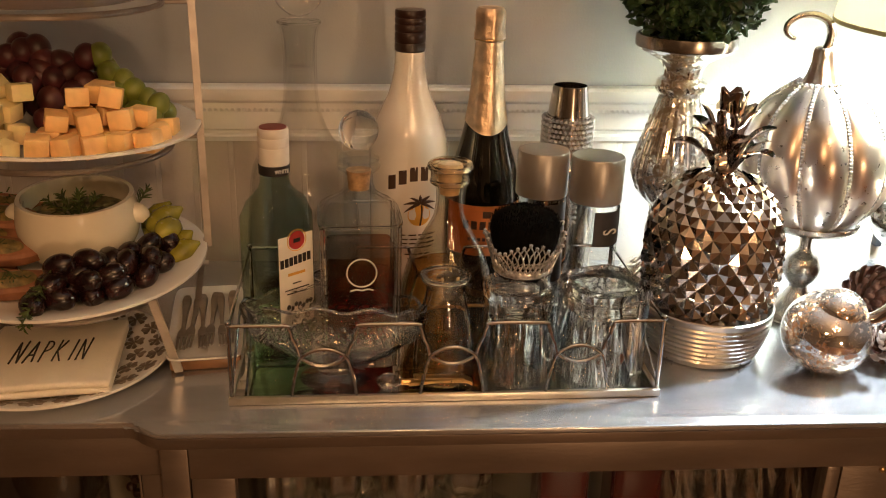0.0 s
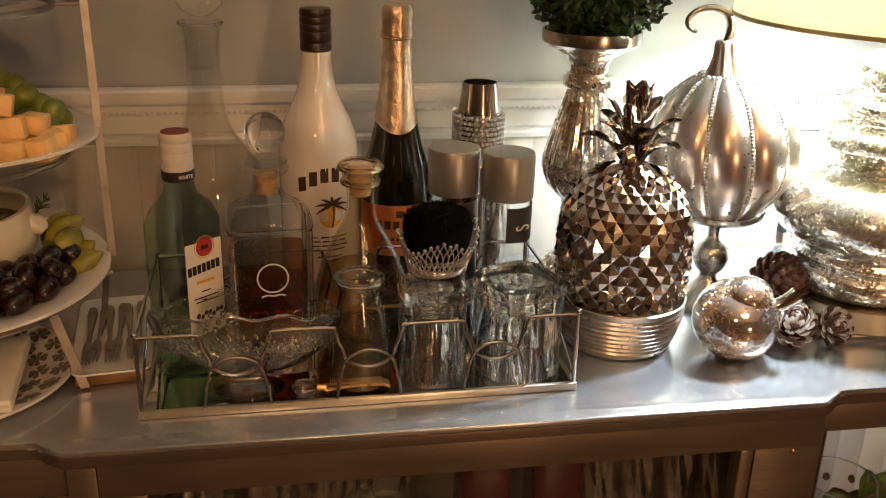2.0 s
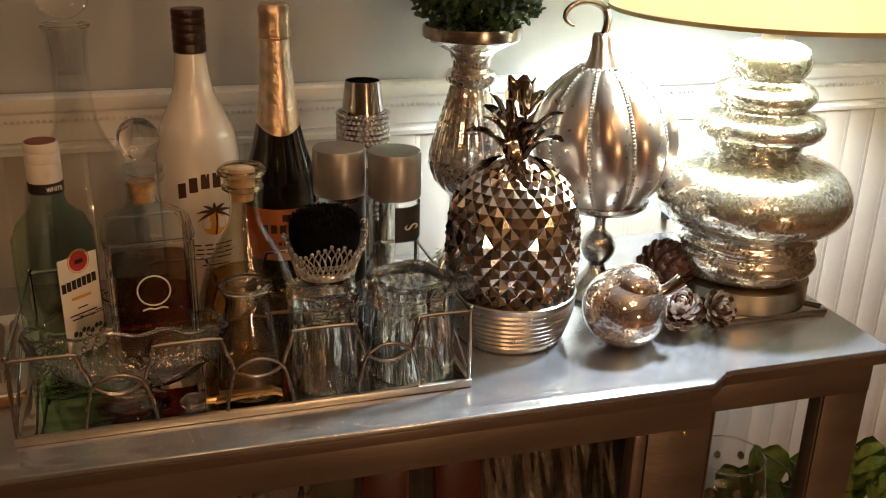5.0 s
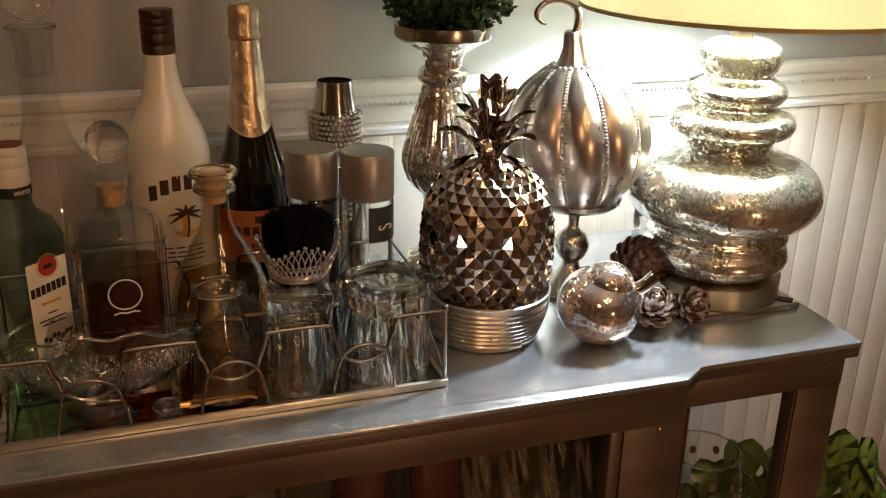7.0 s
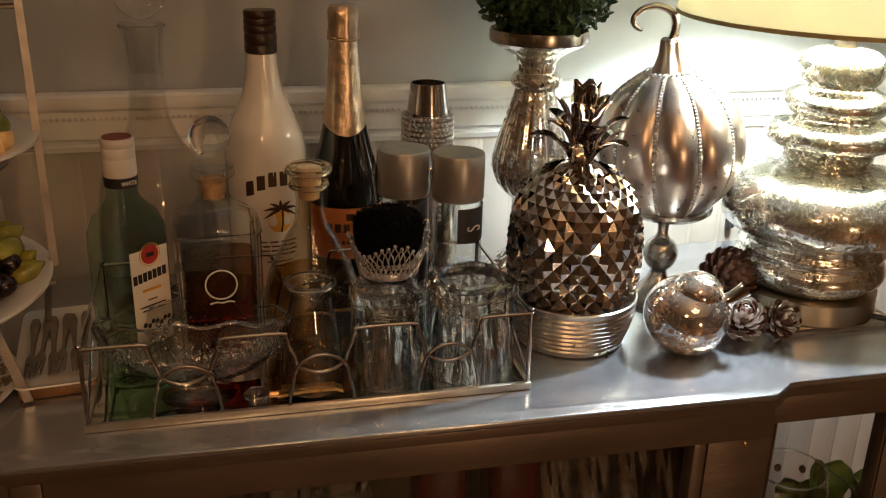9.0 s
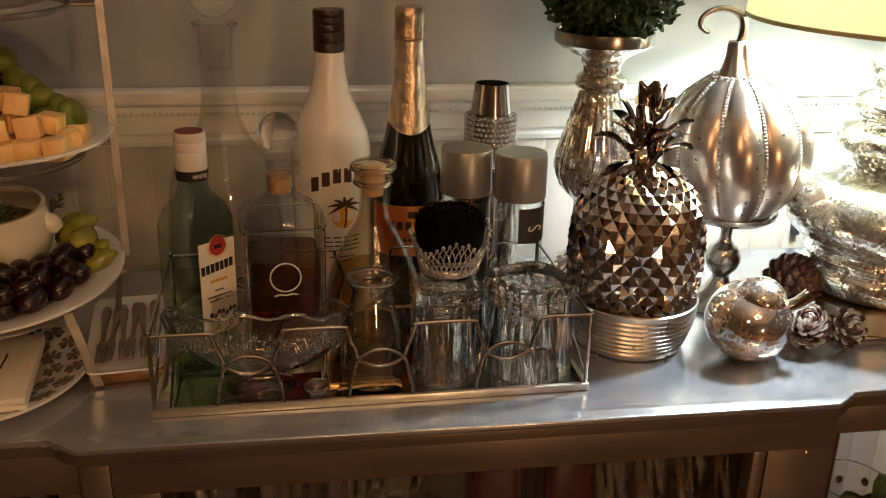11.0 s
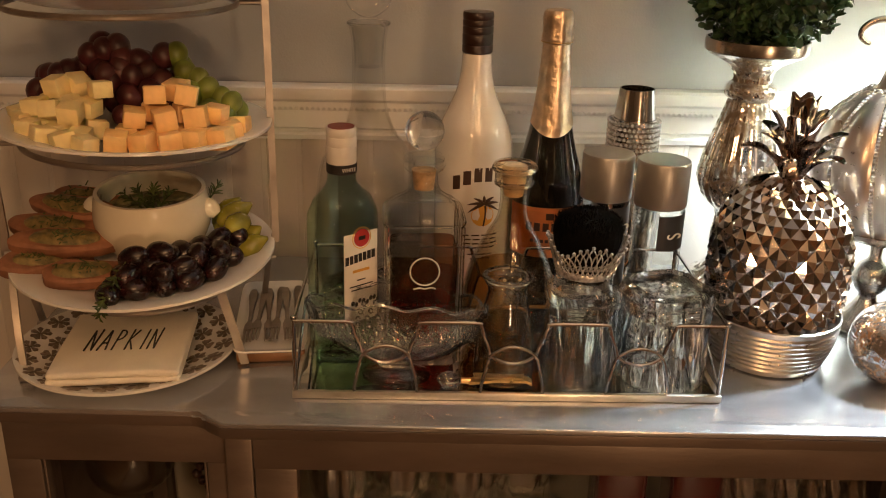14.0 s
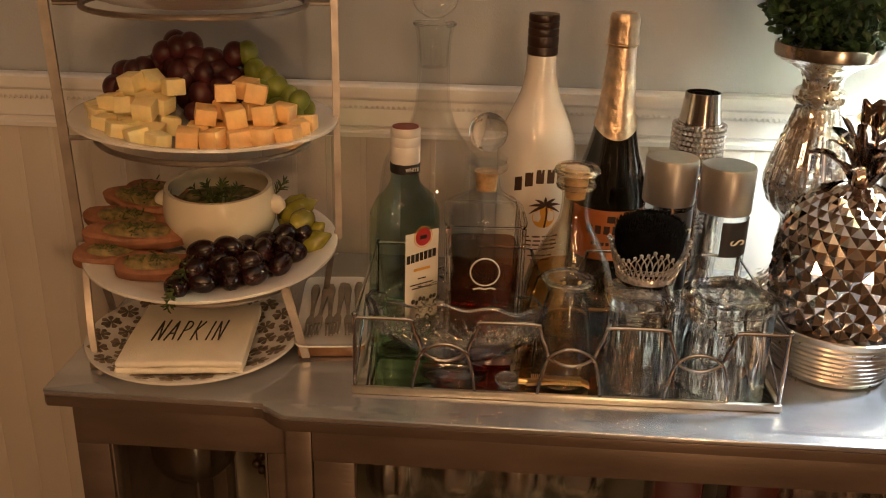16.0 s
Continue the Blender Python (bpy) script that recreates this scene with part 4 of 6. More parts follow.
# ---------------------------------------------------------------- cocktail shaker with a jigger
sh = thing("cocktail_shaker", (0.162, 0.315, TOP), "steel cocktail shaker with a rhinestone collar", "shaker")
part("shaker_body", lathe(spline([(0.034, 0.0), (0.037, 0.01), (0.044, 0.12), (0.045, 0.150), (0.040, 0.160), (0.032, 0.166)], 4), 44), POLISHED, sh)
part("shaker_neck", lathe([(0.0285, 0.1662), (0.0275, 0.20), (0.0265, 0.212)], 40), POLISHED, sh)
part("jigger_cup", lathe([(0.0245, 0.2122), (0.0205, 0.245), (0.0203, 0.2465), (0.0192, 0.2465), (0.0215, 0.2180), (0.0005, 0.2170)], 40), POLISHED, sh, "polished steel jigger cap")
rh = bmesh.new()
for row in range(7):
    z = 0.172 + row * 0.0060
    for k in range(34):
        a = 2 * math.pi * (k + 0.5 * (row % 2)) / 34
        ball(0.0026, (0.0295 * math.cos(a), 0.0295 * math.sin(a), z), 1, bm=rh)
tagged(part("rhinestone_collar", rh, RHINE, sh, "rows of rhinestones", smooth=0), kind="stuff")
for k in range(10):
    part("rhinestone", ball(0.0028, (0.006, -0.0455 - 0.0, 0.148 - k * 0.0062), 1), RHINE, sh)

# ---------------------------------------------------------------- mercury candle holder with a boxwood ball
cd = thing("candle_holder", (0.272, 0.250, TOP), "tall ribbed mercury glass candle holder", "candle holder")
prof = spline([(0.058, 0.0), (0.058, 0.006), (0.050, 0.014), (0.052, 0.026), (0.046, 0.040), (0.026, 0.055), (0.0205, 0.072), (0.023, 0.090), (0.020, 0.108), (0.022, 0.122), (0.035, 0.135),
               (0.0445, 0.155), (0.0440, 0.175), (0.036, 0.205), (0.0265, 0.235), (0.0225, 0.250)], 4)
part("stem", lathe(prof, 96, ribs=20, depth=0.022), MERC2, cd)
part("collar", lathe(spline([(0.0225, 0.2502), (0.0270, 0.254), (0.0285, 0.260), (0.0270, 0.266), (0.0215, 0.270)], 4), 48), MERC2, cd)
part("cup", lathe(spline([(0.0200, 0.2702), (0.0215, 0.280), (0.030, 0.290), (0.047, 0.299), (0.053, 0.303)], 4), 96, ribs=20, depth=0.015), MERC2, cd)
part("rim", lathe([(0.052, 0.3032), (0.0548, 0.304), (0.0552, 0.310), (0.0545, 0.3165), (0.0525, 0.3170), (0.0515, 0.311), (0.002, 0.310)], 64), PEWTER, cd, "pewter rim")

bx = thing("boxwood_ball", (0.276, 0.250, TOP + 0.313), "round clipped boxwood ball of small dark leaves", "topiary")
part("core", ball(0.064, (0, 0, 0.073), 3), LEAFM, bx)
rng = random.Random(11)
leaf = bmesh.new()
for k in range(3400):
    z = rng.uniform(-1, 1)
    a = rng.uniform(0, 2 * math.pi)
    q = math.sqrt(1 - z * z)
    d = Vector((q * math.cos(a), q * math.sin(a), z))
    c = Vector((0, 0, 0.074)) + d * rng.uniform(0.058, 0.083)
    if c.z < 0.004:
        continue
    side = d.cross(Vector((rng.uniform(-1, 1), rng.uniform(-1, 1), rng.uniform(-1, 1)))).normalized()
    tip = (d * rng.uniform(0.1, 1.0) + d.cross(side) * rng.uniform(-1, 1) + Vector((0, 0, rng.uniform(-.2, .5)))).normalized()
    L, w = rng.uniform(0.009, 0.014), rng.uniform(0.0030, 0.0048)
    nrm = tip.cross(side).normalized()
    pts = [c, c + tip * L * 0.35 + side * w, c + tip * L * 0.8 + side * w * 0.7, c + tip * L, c + tip * L * 0.8 - side * w * 0.7, c + tip * L * 0.35 - side * w]
    v = [leaf.verts.new(p) for p in pts]
    mid = leaf.verts.new(c + tip * L * 0.5 - nrm * 0.0012)
    for i in range(6):
        leaf.faces.new((v[i], v[(i + 1) % 6], mid))
tagged(part("leaves", leaf, LEAFM, bx, smooth=0), kind="stuff")

# ---------------------------------------------------------------- silver pineapple in a ribbed bowl
bw = thing("ribbed_bowl", (0.286, 0.129, TOP), "silver metal bowl with turned ribs under the pineapple", "bowl")
pr = [(0.052, 0.0), (0.0575, 0.002)]
for k in range(8):
    z = 0.006 + k * 0.0055
    r = 0.0595 + 0.0095 * math.sin(k / 7 * 1.45)
    pr += [(r, z), (r + 0.0012, z + 0.0022), (r, z + 0.0045)]
pr += [(0.0702, 0.052), (0.0708, 0.0555), (0.0690, 0.0565), (0.0672, 0.054), (0.058, 0.026), (0.030, 0.016), (0.001, 0.016)]
part("bowl_body", lathe(pr, 72), STEEL, bw)

pn = thing("pineapple_ornament", (0.286, 0.131, TOP + 0.0125), "shiny silver pineapple ornament with faceted diamond skin", "ornament")
pn.matrix_basis = pose(0.286, 0.131, TOP + 0.0125) @ Matrix.Diagonal((0.95, 0.95, 0.93, 1))
rows, cols, H0, H1 = 20, 24, 0.014, 0.200
body = bmesh.new()


def ppt(i, j):
    u = i / rows
    z = H0 + (H1 - H0) * (0.5 - 0.5 * math.cos(math.pi * (0.10 + 0.80 * u)))
    a = 2 * math.pi * j / cols
    q = (z - H0) / (H1 - H0) - 0.45
    r = 0.0730 * (1 - 0.30 * (-q / 0.45) ** 2.7 if q < 0 else (1 - (q / 0.56) ** 2.3) ** (1 / 2.3))
    return Vector((r * math.cos(a), r * math.sin(a), z))


for i in range(rows - 1):
    for j in range(cols):
        o = 0.5 * (i % 2)
        b0, l0, r0, t0 = ppt(i, j + o), ppt(i + 1, j + o - 0.5), ppt(i + 1, j + o + 0.5), ppt(i + 2, j + o)
        c = (b0 + l0 + r0 + t0) / 4
        out = Vector((c.x, c.y, 0)).normalized()
        up = (t0 - b0).normalized()
        nrm = (out - up * out.dot(up)).normalized()
        apex = body.verts.new(c + nrm * 0.0043 + Vector((0, 0, -0.001)))
        v = [body.verts.new(p) for p in (b0, r0, t0, l0)]
        for q in range(4):
            body.faces.new((v[q], v[(q + 1) % 4], apex))
bmesh.ops.remove_doubles(body, verts=body.verts[:], dist=0.0004)
join(body, lathe([(0.030, 0.0045), (0.046, 0.010), (0.053, 0.026)], 30))
join(body, lathe([(0.030, 0.190), (0.022, 0.196), (0.012, 0.2005)], 30))
part("faceted_body", body, PINESILVER, pn, smooth=0)


def crown_leaf(a, r0, z0, length, rise, lean, w):
    """A pointed trough-shaped leaf that bends outward."""
    rings = []
    d, s = Vector((math.cos(a), math.sin(a), 0)), Vector((-math.sin(a), math.cos(a), 0))
    p, th = d * r0 + Vector((0, 0, z0)), radians(rise)
    for k in range(9):
        q = k / 8
        ww = w * (0.60 + 0.72 * q) * math.sqrt(max(0.03, 1 - q ** 4))
        nrm = d * -math.sin(th) + Vector((0, 0, 1)) * math.cos(th)
        tk = 0.0032 * (1 - 0.7 * q)
        rings.append([p + s * ww + nrm * 0.22 * ww, p - nrm * 0.16 * ww, p - s * ww + nrm * 0.22 * ww, p - s * ww * 0.9 + nrm * (0.22 * ww - tk), p - nrm * (0.16 * ww + tk), p + s * ww * 0.9 + nrm * (0.22 * ww - tk)])
        p = p + (d * math.cos(th) + Vector((0, 0, 1)) * math.sin(th)) * length / 8
        th -= radians(lean) / 8 * (0.6 + q)
    return loft(rings)


part("crown_core", lathe([(0.013, 0.196), (0.014, 0.203), (0.011, 0.215), (0.007, 0.245)], 20), CROWNM, pn)
for ring_i, (n, r0, z0, ln, rise, lean, w) in enumerate(((5, 0.008, 0.200, 0.062, 64, 92, 0.0100), (5, 0.009, 0.212, 0.058, 72, 70, 0.0102), (5, 0.009, 0.222, 0.056, 82, 44, 0.0104), (5, 0.007, 0.232, 0.058, 90, 22, 0.0104))):
    for k in range(n):
        part("crown_leaf", crown_leaf(2 * math.pi * (k + 0.5 * (ring_i % 2)) / n + 0.3, r0, z0, ln, rise, lean, w), CROWNM, pn)

# ---------------------------------------------------------------- pumpkin on a pedestal dish
pd = thing("pedestal_dish", (0.424, 0.205, TOP), "small mercury silver pedestal dish", "pedestal")
part("pedestal", lathe(spline([(0.040, 0.0), (0.040, 0.004), (0.033, 0.010), (0.020, 0.020), (0.012, 0.032), (0.010, 0.040), (0.016, 0.047), (0.0205, 0.060), (0.0165, 0.074), (0.008, 0.082), (0.0065, 0.092), (0.010, 0.104), (0.020, 0.109)], 4), 48), PEWTER, pd)
part("dish", lathe([(0.020, 0.1092), (0.046, 0.112), (0.0525, 0.117), (0.0535, 0.122), (0.052, 0.123), (0.048, 0.1185), (0.001, 0.1165)], 64), PEWTER, pd)

pk = thing("pumpkin_ornament", (0.424, 0.205, TOP + 0.117), "satin silver pumpkin with beaded ribs and a curled stem", "ornament")
prof = spline([(0.030, 0.0), (0.048, 0.004), (0.066, 0.022), (0.080, 0.048), (0.0845, 0.074), (0.081, 0.100), (0.068, 0.128), (0.047, 0.148), (0.028, 0.158), (0.012, 0.160)], 5)
RIBS = 10
rings = []
for r, z in prof:
    rings.append([(r * (0.90 + 0.10 * abs(math.cos(RIBS * math.pi * k / 160)) ** 0.7) * math.cos(2 * math.pi * k / 160), r * (0.90 + 0.10 * abs(math.cos(RIBS * math.pi * k / 160)) ** 0.7) * math.sin(2 * math.pi * k / 160), z) for k in range(160)])
pk.matrix_basis = pose(0.426, 0.205, TOP + 0.1175, 0, -5.5, 0)
part("pumpkin_body", loft(rings), CHAMPAGNE, pk, smooth=60)
for j in range(RIBS):
    a = 2 * math.pi * (j + 0.5) / RIBS
    bd = bmesh.new()
    zz = 0.004
    while zz < 0.156:
        r = float(np.interp(zz, [p[1] for p in prof], [p[0] for p in prof])) * 0.918
        ball(0.0029, (r * math.cos(a), r * math.sin(a), zz), 1, bm=bd)
        slope = abs(float(np.interp(zz + 0.002, [p[1] for p in prof], [p[0] for p in prof])) * 0.905 - r) / 0.002
        zz += 0.0046 / math.sqrt(1 + slope * slope)
    tagged(part("bead_string", bd, RHINE, pk, "string of silver beads"), kind="stuff")
bd = bmesh.new()
for k in range(26):
    ball(0.0029, (0.0265 * math.cos(k * math.pi / 13), 0.0255 * math.sin(k * math.pi / 13), 0.1590), 1, bm=bd)
tagged(part("bead_ring", bd, RHINE, pk), kind="stuff")
part("stem_base", lathe(spline([(0.0215, 0.155), (0.0180, 0.164), (0.0125, 0.180), (0.0105, 0.194), (0.004, 0.195)], 3), 48, ribs=6, depth=0.12), CHAMPAGNE, pk)
hook = spline([(1.30 * x - 0.001, y, 0.187 + (z - 0.188) * 0.72) for x, y, z in [(0.000, 0, 0.188), (0.004, 0, 0.205), (0.005, 0, 0.222), (0.001, 0, 0.238), (-0.010, 0, 0.248), (-0.022, 0, 0.248), (-0.031, 0, 0.239), (-0.033, 0, 0.228), (-0.029, 0, 0.219), (-0.025, 0, 0.216)]], 5)
part("curled_stem", tube(hook, 0.004, 10, radii=[0.0055 - 0.0035 * k / (len(hook) - 1) for k in range(len(hook))]), PEWTER, pk)

# ---------------------------------------------------------------- silvered pear ornament and pine cones
pe = thing("pear_ornament", (0.396, 0.074, TOP), "speckled silver mercury glass pear lying on its side", "ornament")
part("pear_body", ball(0.0455, (0, 0, 0.0425), 4, (1, 1, 0.95)), MERC3, pe)
part("pear_top", ball(0.024, (0.004, -0.008, 0.070), 3, (1.15, 1.1, 1)), MERC3, pe)
part("stem", tube(spline([(0.026, -0.014, 0.062), (0.038, -0.018, 0.066), (0.048, -0.021, 0.0745), (0.052, -0.022, 0.078)], 4), 0.004, 10, radii=[0.0070 + 0.00015 * k for k in range(13)]), PINESILVER, pe)


def pine_cone(x, y, r, tilt, turn, frost, seed):
    rng = random.Random(seed)
    t = thing("pine_cone", (x, y, TOP + r * 0.97), "brown open pine cone with frosted scale tips" if frost else "dark brown open pine cone", "pine cone", "pine cones on the cabinet")
    t.matrix_basis = pose(x, y, TOP + r * 0.97, tilt, 0, turn)
    part("core", ball(r * 0.42, (0, 0, 0), 2, (1, 1, 1.1)), CONE, t)
    n = 76
    me = {}
    for fr in (False, True):
        b = bmesh.new()
        rr = []
        for q, w, h in ((0, 0.10, 0), (0.35, 0.14, 0.05), (0.70, 0.19, 0.14), (0.92, 0.16, 0.24), (1.0, 0.06, 0.30)):
            rr.append([(q * r * 0.75, w * r, h * r + 0.03 * r), (q * r * 0.75, 0, h * r - 0.03 * r), (q * r * 0.75, -w * r, h * r + 0.03 * r), (q * r * 0.75, -w * r * 0.9, h * r - 0.04 * r), (q * r * 0.75, 0, h * r - 0.10 * r), (q * r * 0.75, w * r * 0.9, h * r - 0.04 * r)])
        me[fr] = finish("scale", loft(rr), FROST if fr else CONE, 30)
    for k in range(n):
        u = 1 - 2 * (k + 0.5) / n
        a = k * 2.39996
        el = math.asin(u)
        ob = new("scale", me[frost and rng.random() < 0.60])
        ob.parent = t
        d = Vector((math.cos(a) * math.cos(el), math.sin(a) * math.cos(el), u * 1.1))
        rot = Matrix.Rotation(a, 4, "Z") @ Matrix.Rotation(-el * 0.80 - 0.35, 4, "Y")
        ob.matrix_basis = Matrix.Translation(d * r * 0.27) @ rot @ Matrix.Scale(0.78 + 0.22 * math.cos(el), 4)


pine_cone(0.492, 0.166, 0.039, 55, 30, False, 1)
pine_cone(0.468, 0.084, 0.027, 35, -20, True, 2)
pine_cone(0.516, 0.086, 0.0225, 60, 10, True, 3)

# ---------------------------------------------------------------- table lamp
lx, ly = 0.590, 0.158
tl = thing("table_lamp", (lx, ly, TOP), "stacked mercury glass table lamp with a cream drum shade, lit", "lamp")
part("foot_plate", box(0.150, 0.150, 0.008, (0, 0, 0.0042), 0.0015), MIRROR, tl, "square clear acrylic foot")
for k in range(4):
    a = radians(45 + 90 * k)
    part("foot_bar", tube([(0.01 * math.cos(a), 0.01 * math.sin(a), 0.0095), (0.098 * math.cos(a), 0.098 * math.sin(a), 0.0095)], 0.0022, 6), OUTLET, tl)
part("base", lathe([(0.0785, 0.0085), (0.080, 0.010), (0.080, 0.0335), (0.076, 0.0352)], 56), BRASS, tl, "antique brass collar")
lp = spline([(0.044, 0.0342), (0.070, 0.036), (0.086, 0.043), (0.0935, 0.053), (0.091, 0.063), (0.086, 0.069), (0.091, 0.076), (0.086, 0.084), (0.092, 0.090), (0.113, 0.102), (0.124, 0.122), (0.119, 0.143),
             (0.102, 0.160), (0.070, 0.169), (0.052, 0.173), (0.0535, 0.180), (0.056, 0.187), (0.0575, 0.191), (0.073, 0.197), (0.0785, 0.207), (0.0735, 0.217), (0.058, 0.223), (0.0525, 0.228), (0.059, 0.234), (0.063, 0.2425),
             (0.0585, 0.251), (0.047, 0.257), (0.043, 0.262), (0.0475, 0.268), (0.0515, 0.280), (0.0475, 0.292), (0.036, 0.299), (0.020, 0.302)], 4)
part("glass_body", lathe([(r * 0.905, z + 0.006 * min(1, (z - 0.034) / 0.05)) for r, z in lp], 72), MERC, tl, "speckled mercury glass column")
part("neck", lathe([(0.012, 0.3082), (0.012, 0.345), (0.016, 0.350), (0.016, 0.395), (0.010, 0.398)], 24), BRASS, tl)
SB, ST = 0.338, 0.600
for name, prof in (("shade", [(0.182, SB), (0.182, SB + 0.002), (0.152, ST), (0.1508, ST), (0.1808, SB)]),):
    part(name, lathe(prof, 96, close=True), SHADE, tl, "cream fabric drum shade")
part("shade_trim", lathe([(0.1824, SB - 0.0005), (0.1830, SB + 0.0035), (0.1824, SB + 0.004), (0.1816, SB - 0.0005)], 96, close=True), mat("shade_trim_gold", (0.45, 0.36, 0.16), 0.6), tl)
for k in range(3):
    a = k * 2 * math.pi / 3
    part("spider_arm", tube([(0.012 * math.cos(a), 0.012 * math.sin(a), ST - 0.02), (0.151 * math.cos(a), 0.151 * math.sin(a), ST - 0.006)], 0.0015, 6), BRASS, tl)
part("harp", tube(spline([(0.0, -0.012, 0.385), (0.0, -0.055, 0.42), (0.0, -0.058, 0.50), (0.0, 0.0, ST - 0.012), (0.0, 0.058, 0.50), (0.0, 0.055, 0.42), (0.0, 0.012, 0.385)], 4), 0.0015, 6), BRASS, tl)

# dark wall outlet plug beside the lamp
ol = thing("wall_hook", (0.634, 0.4135, 0.870), "small dark plug on the beadboard wall", "plug")
part("plug", box(0.010, 0.012, 0.026, (0, 0, 0), 0.002), OUTLET, ol)

# ---------------------------------------------------------------- tiered plate stand
SX, SY = -0.368, 0.130
TILTS = {1: Matrix.Rotation(radians(4.5), 4, "X"), 2: Matrix.Rotation(radians(2), 4, "Y"), 3: Matrix.Identity(4)}
st = thing("plate_stand", (SX, SY, TOP), "three tier pewter metal plate stand", "plate stand", turn=14)


def strip(points, w, t, bm=None):
    """A flat metal bar along points; its breadth runs along y."""
    rings = []
    for x, y, z in points:
        rings.append([(x - t, y - w, z), (x + t, y - w, z), (x + t, y + w, z), (x - t, y + w, z)])
    return loft(rings)


def st_local(x, y, z):
    """A point of the room in the turned stand's own axes."""
    v = Matrix.Rotation(radians(-14), 4, "Z") @ Vector((x - SX, y - SY, 0))
    return (v.x, v.y, z)


for s in (-1, 1):
    part("side_post", strip([(s * 0.132, 0.0, 0.105), (s * (0.1345 - s * 0.003), 0.0, 0.30), (s * (0.137 - s * 0.007), 0.0, 0.52)], 0.003, 0.0046 if s < 0 else 0.0035), STANDM, st)
    for q, yy in ((-1, -0.062), (1, 0.062)):
        leg = [(s * 0.131, 0.0, 0.113), (s * 0.1265, yy * 0.35, 0.085), (s * 0.123, yy * 0.75, 0.045), (s * 0.119, yy * 1.0, 0.004)]
        if s > 0 and q < 0:
            part("leg", strip([st_local(-0.277, 0.060, 0.090), st_local(-0.262, 0.079, 0.003)], 0.003, 0.0042), STANDM, st)
            continue
        part("leg", strip(spline(leg, 4), 0.003, 0.0032), STANDM, st)
        part("foot", box(0.013, 0.012, 0.006, (s * 0.119, yy, 0.0034), 0.002), STANDM, st)
for z, r, lv in ((0.086, 0.100, 1), (0.222, 0.105, 2), (0.352, 0.105, 3)):
    ring = part("plate_ring", tube([(r * math.cos(k * math.pi / 24), r * math.sin(k * math.pi / 24), z) for k in range(48)], 0.0028, 8, closed=True), STANDM, st)
    ring.matrix_basis = Matrix.Translation((0, 0, z)) @ TILTS[lv] @ Matrix.Translation((0, 0, -z))
    for s in (-1, 1):
        part("bracket", tube([(s * (r - 0.002), 0, z), (s * 0.131, 0, z)], 0.0026, 8), STANDM, st)


def plate(name, x, y, z, r, label, lv, rise=0.016):
    ob = solid(name, lathe([(0.0005, 0.0), (r * 0.58, 0.0), (r * 0.62, 0.001), (r * 0.80, rise * 0.55), (r, rise), (r - 0.0004, rise + 0.0025), (r - 0.003, rise + 0.0028), (r * 0.79, rise * 0.55 + 0.003), (r * 0.60, 0.0035), (0.0005, 0.0032)], 80),
               CERAMIC, label, "plate", m=pose(x, y, z) @ TILTS[lv])
    return ob


P1, P2, P3 = TOP + 0.0890, TOP + 0.2250, TOP + 0.3550
LEVEL = {P1: 1, P2: 2, P3: 3}


def on(level, x, y, z, *turn):
    """A pose on a tilted plate."""
    return pose(SX, SY, level) @ TILTS[LEVEL[level]] @ pose(x, y, z, *turn)


plate("dinner_plate", SX, SY, P1, 0.131, "white china plate with toasts, olives and a dip crock", 1)
plate("dinner_plate", SX + 0.002, SY, P2, 0.131, "white china plate with cheese cubes and grapes", 2)
plate("dinner_plate", SX, SY, P3, 0.137, "white china plate on the highest tier", 3)

# napkin plate on the cabinet
np_ = thing("patterned_plate", (-0.384, 0.097, TOP), "white plate with a dark leaf pattern holding napkins", "plate")
part("china", lathe([(0.0005, 0.0), (0.063, 0.0), (0.069, 0.002), (0.089, 0.0085), (0.1105, 0.0145), (0.1102, 0.017), (0.1075, 0.0172), (0.088, 0.0113), (0.067, 0.0048), (0.0005, 0.0045)], 72), CERAMIC, np_)
motif_a = mat("leaf_motif_ink", (0.19, 0.145, 0.105), 0.4, var=0.3, scale=200)
rng = random.Random(8)
for k in range(38):
    row = k >= 17
    a = (k - 17) * 2 * math.pi / 21 if row else k * 2 * math.pi / 17 + 0.1
    r = 0.0975 if row else 0.0755
    z = 0.0147 if row else 0.0084
    m = part("leaf_motif", bmesh.new(), motif_a, np_, smooth=0)
    b = bmesh.new()
    for q in range(7):
        aa = q * 2 * math.pi / 7 + rng.uniform(-0.15, 0.15)
        e = [(0, 0), (0.0075 * math.cos(aa - 0.33), 0.0075 * math.sin(aa - 0.33)), (0.0088 * math.cos(aa), 0.0088 * math.sin(aa)), (0.0075 * math.cos(aa + 0.33), 0.0075 * math.sin(aa + 0.33))]
        join(b, sheet(e, 0, 0.0004))
    b.to_mesh(m.data)
    b.free()
    m.matrix_basis = Matrix.Translation((r * math.cos(a), r * math.sin(a), z)) @ Matrix.Rotation(a, 4, "Z") @ Matrix.Rotation(radians(-16), 4, "Y") @ Matrix.Diagonal((1.25, 1.45, 1, 1))
nk = thing("napkin_stack", (-0.379, 0.074, TOP + 0.0150), "stack of folded cream paper napkins lettered NAPKIN", "napkins", turn=6)
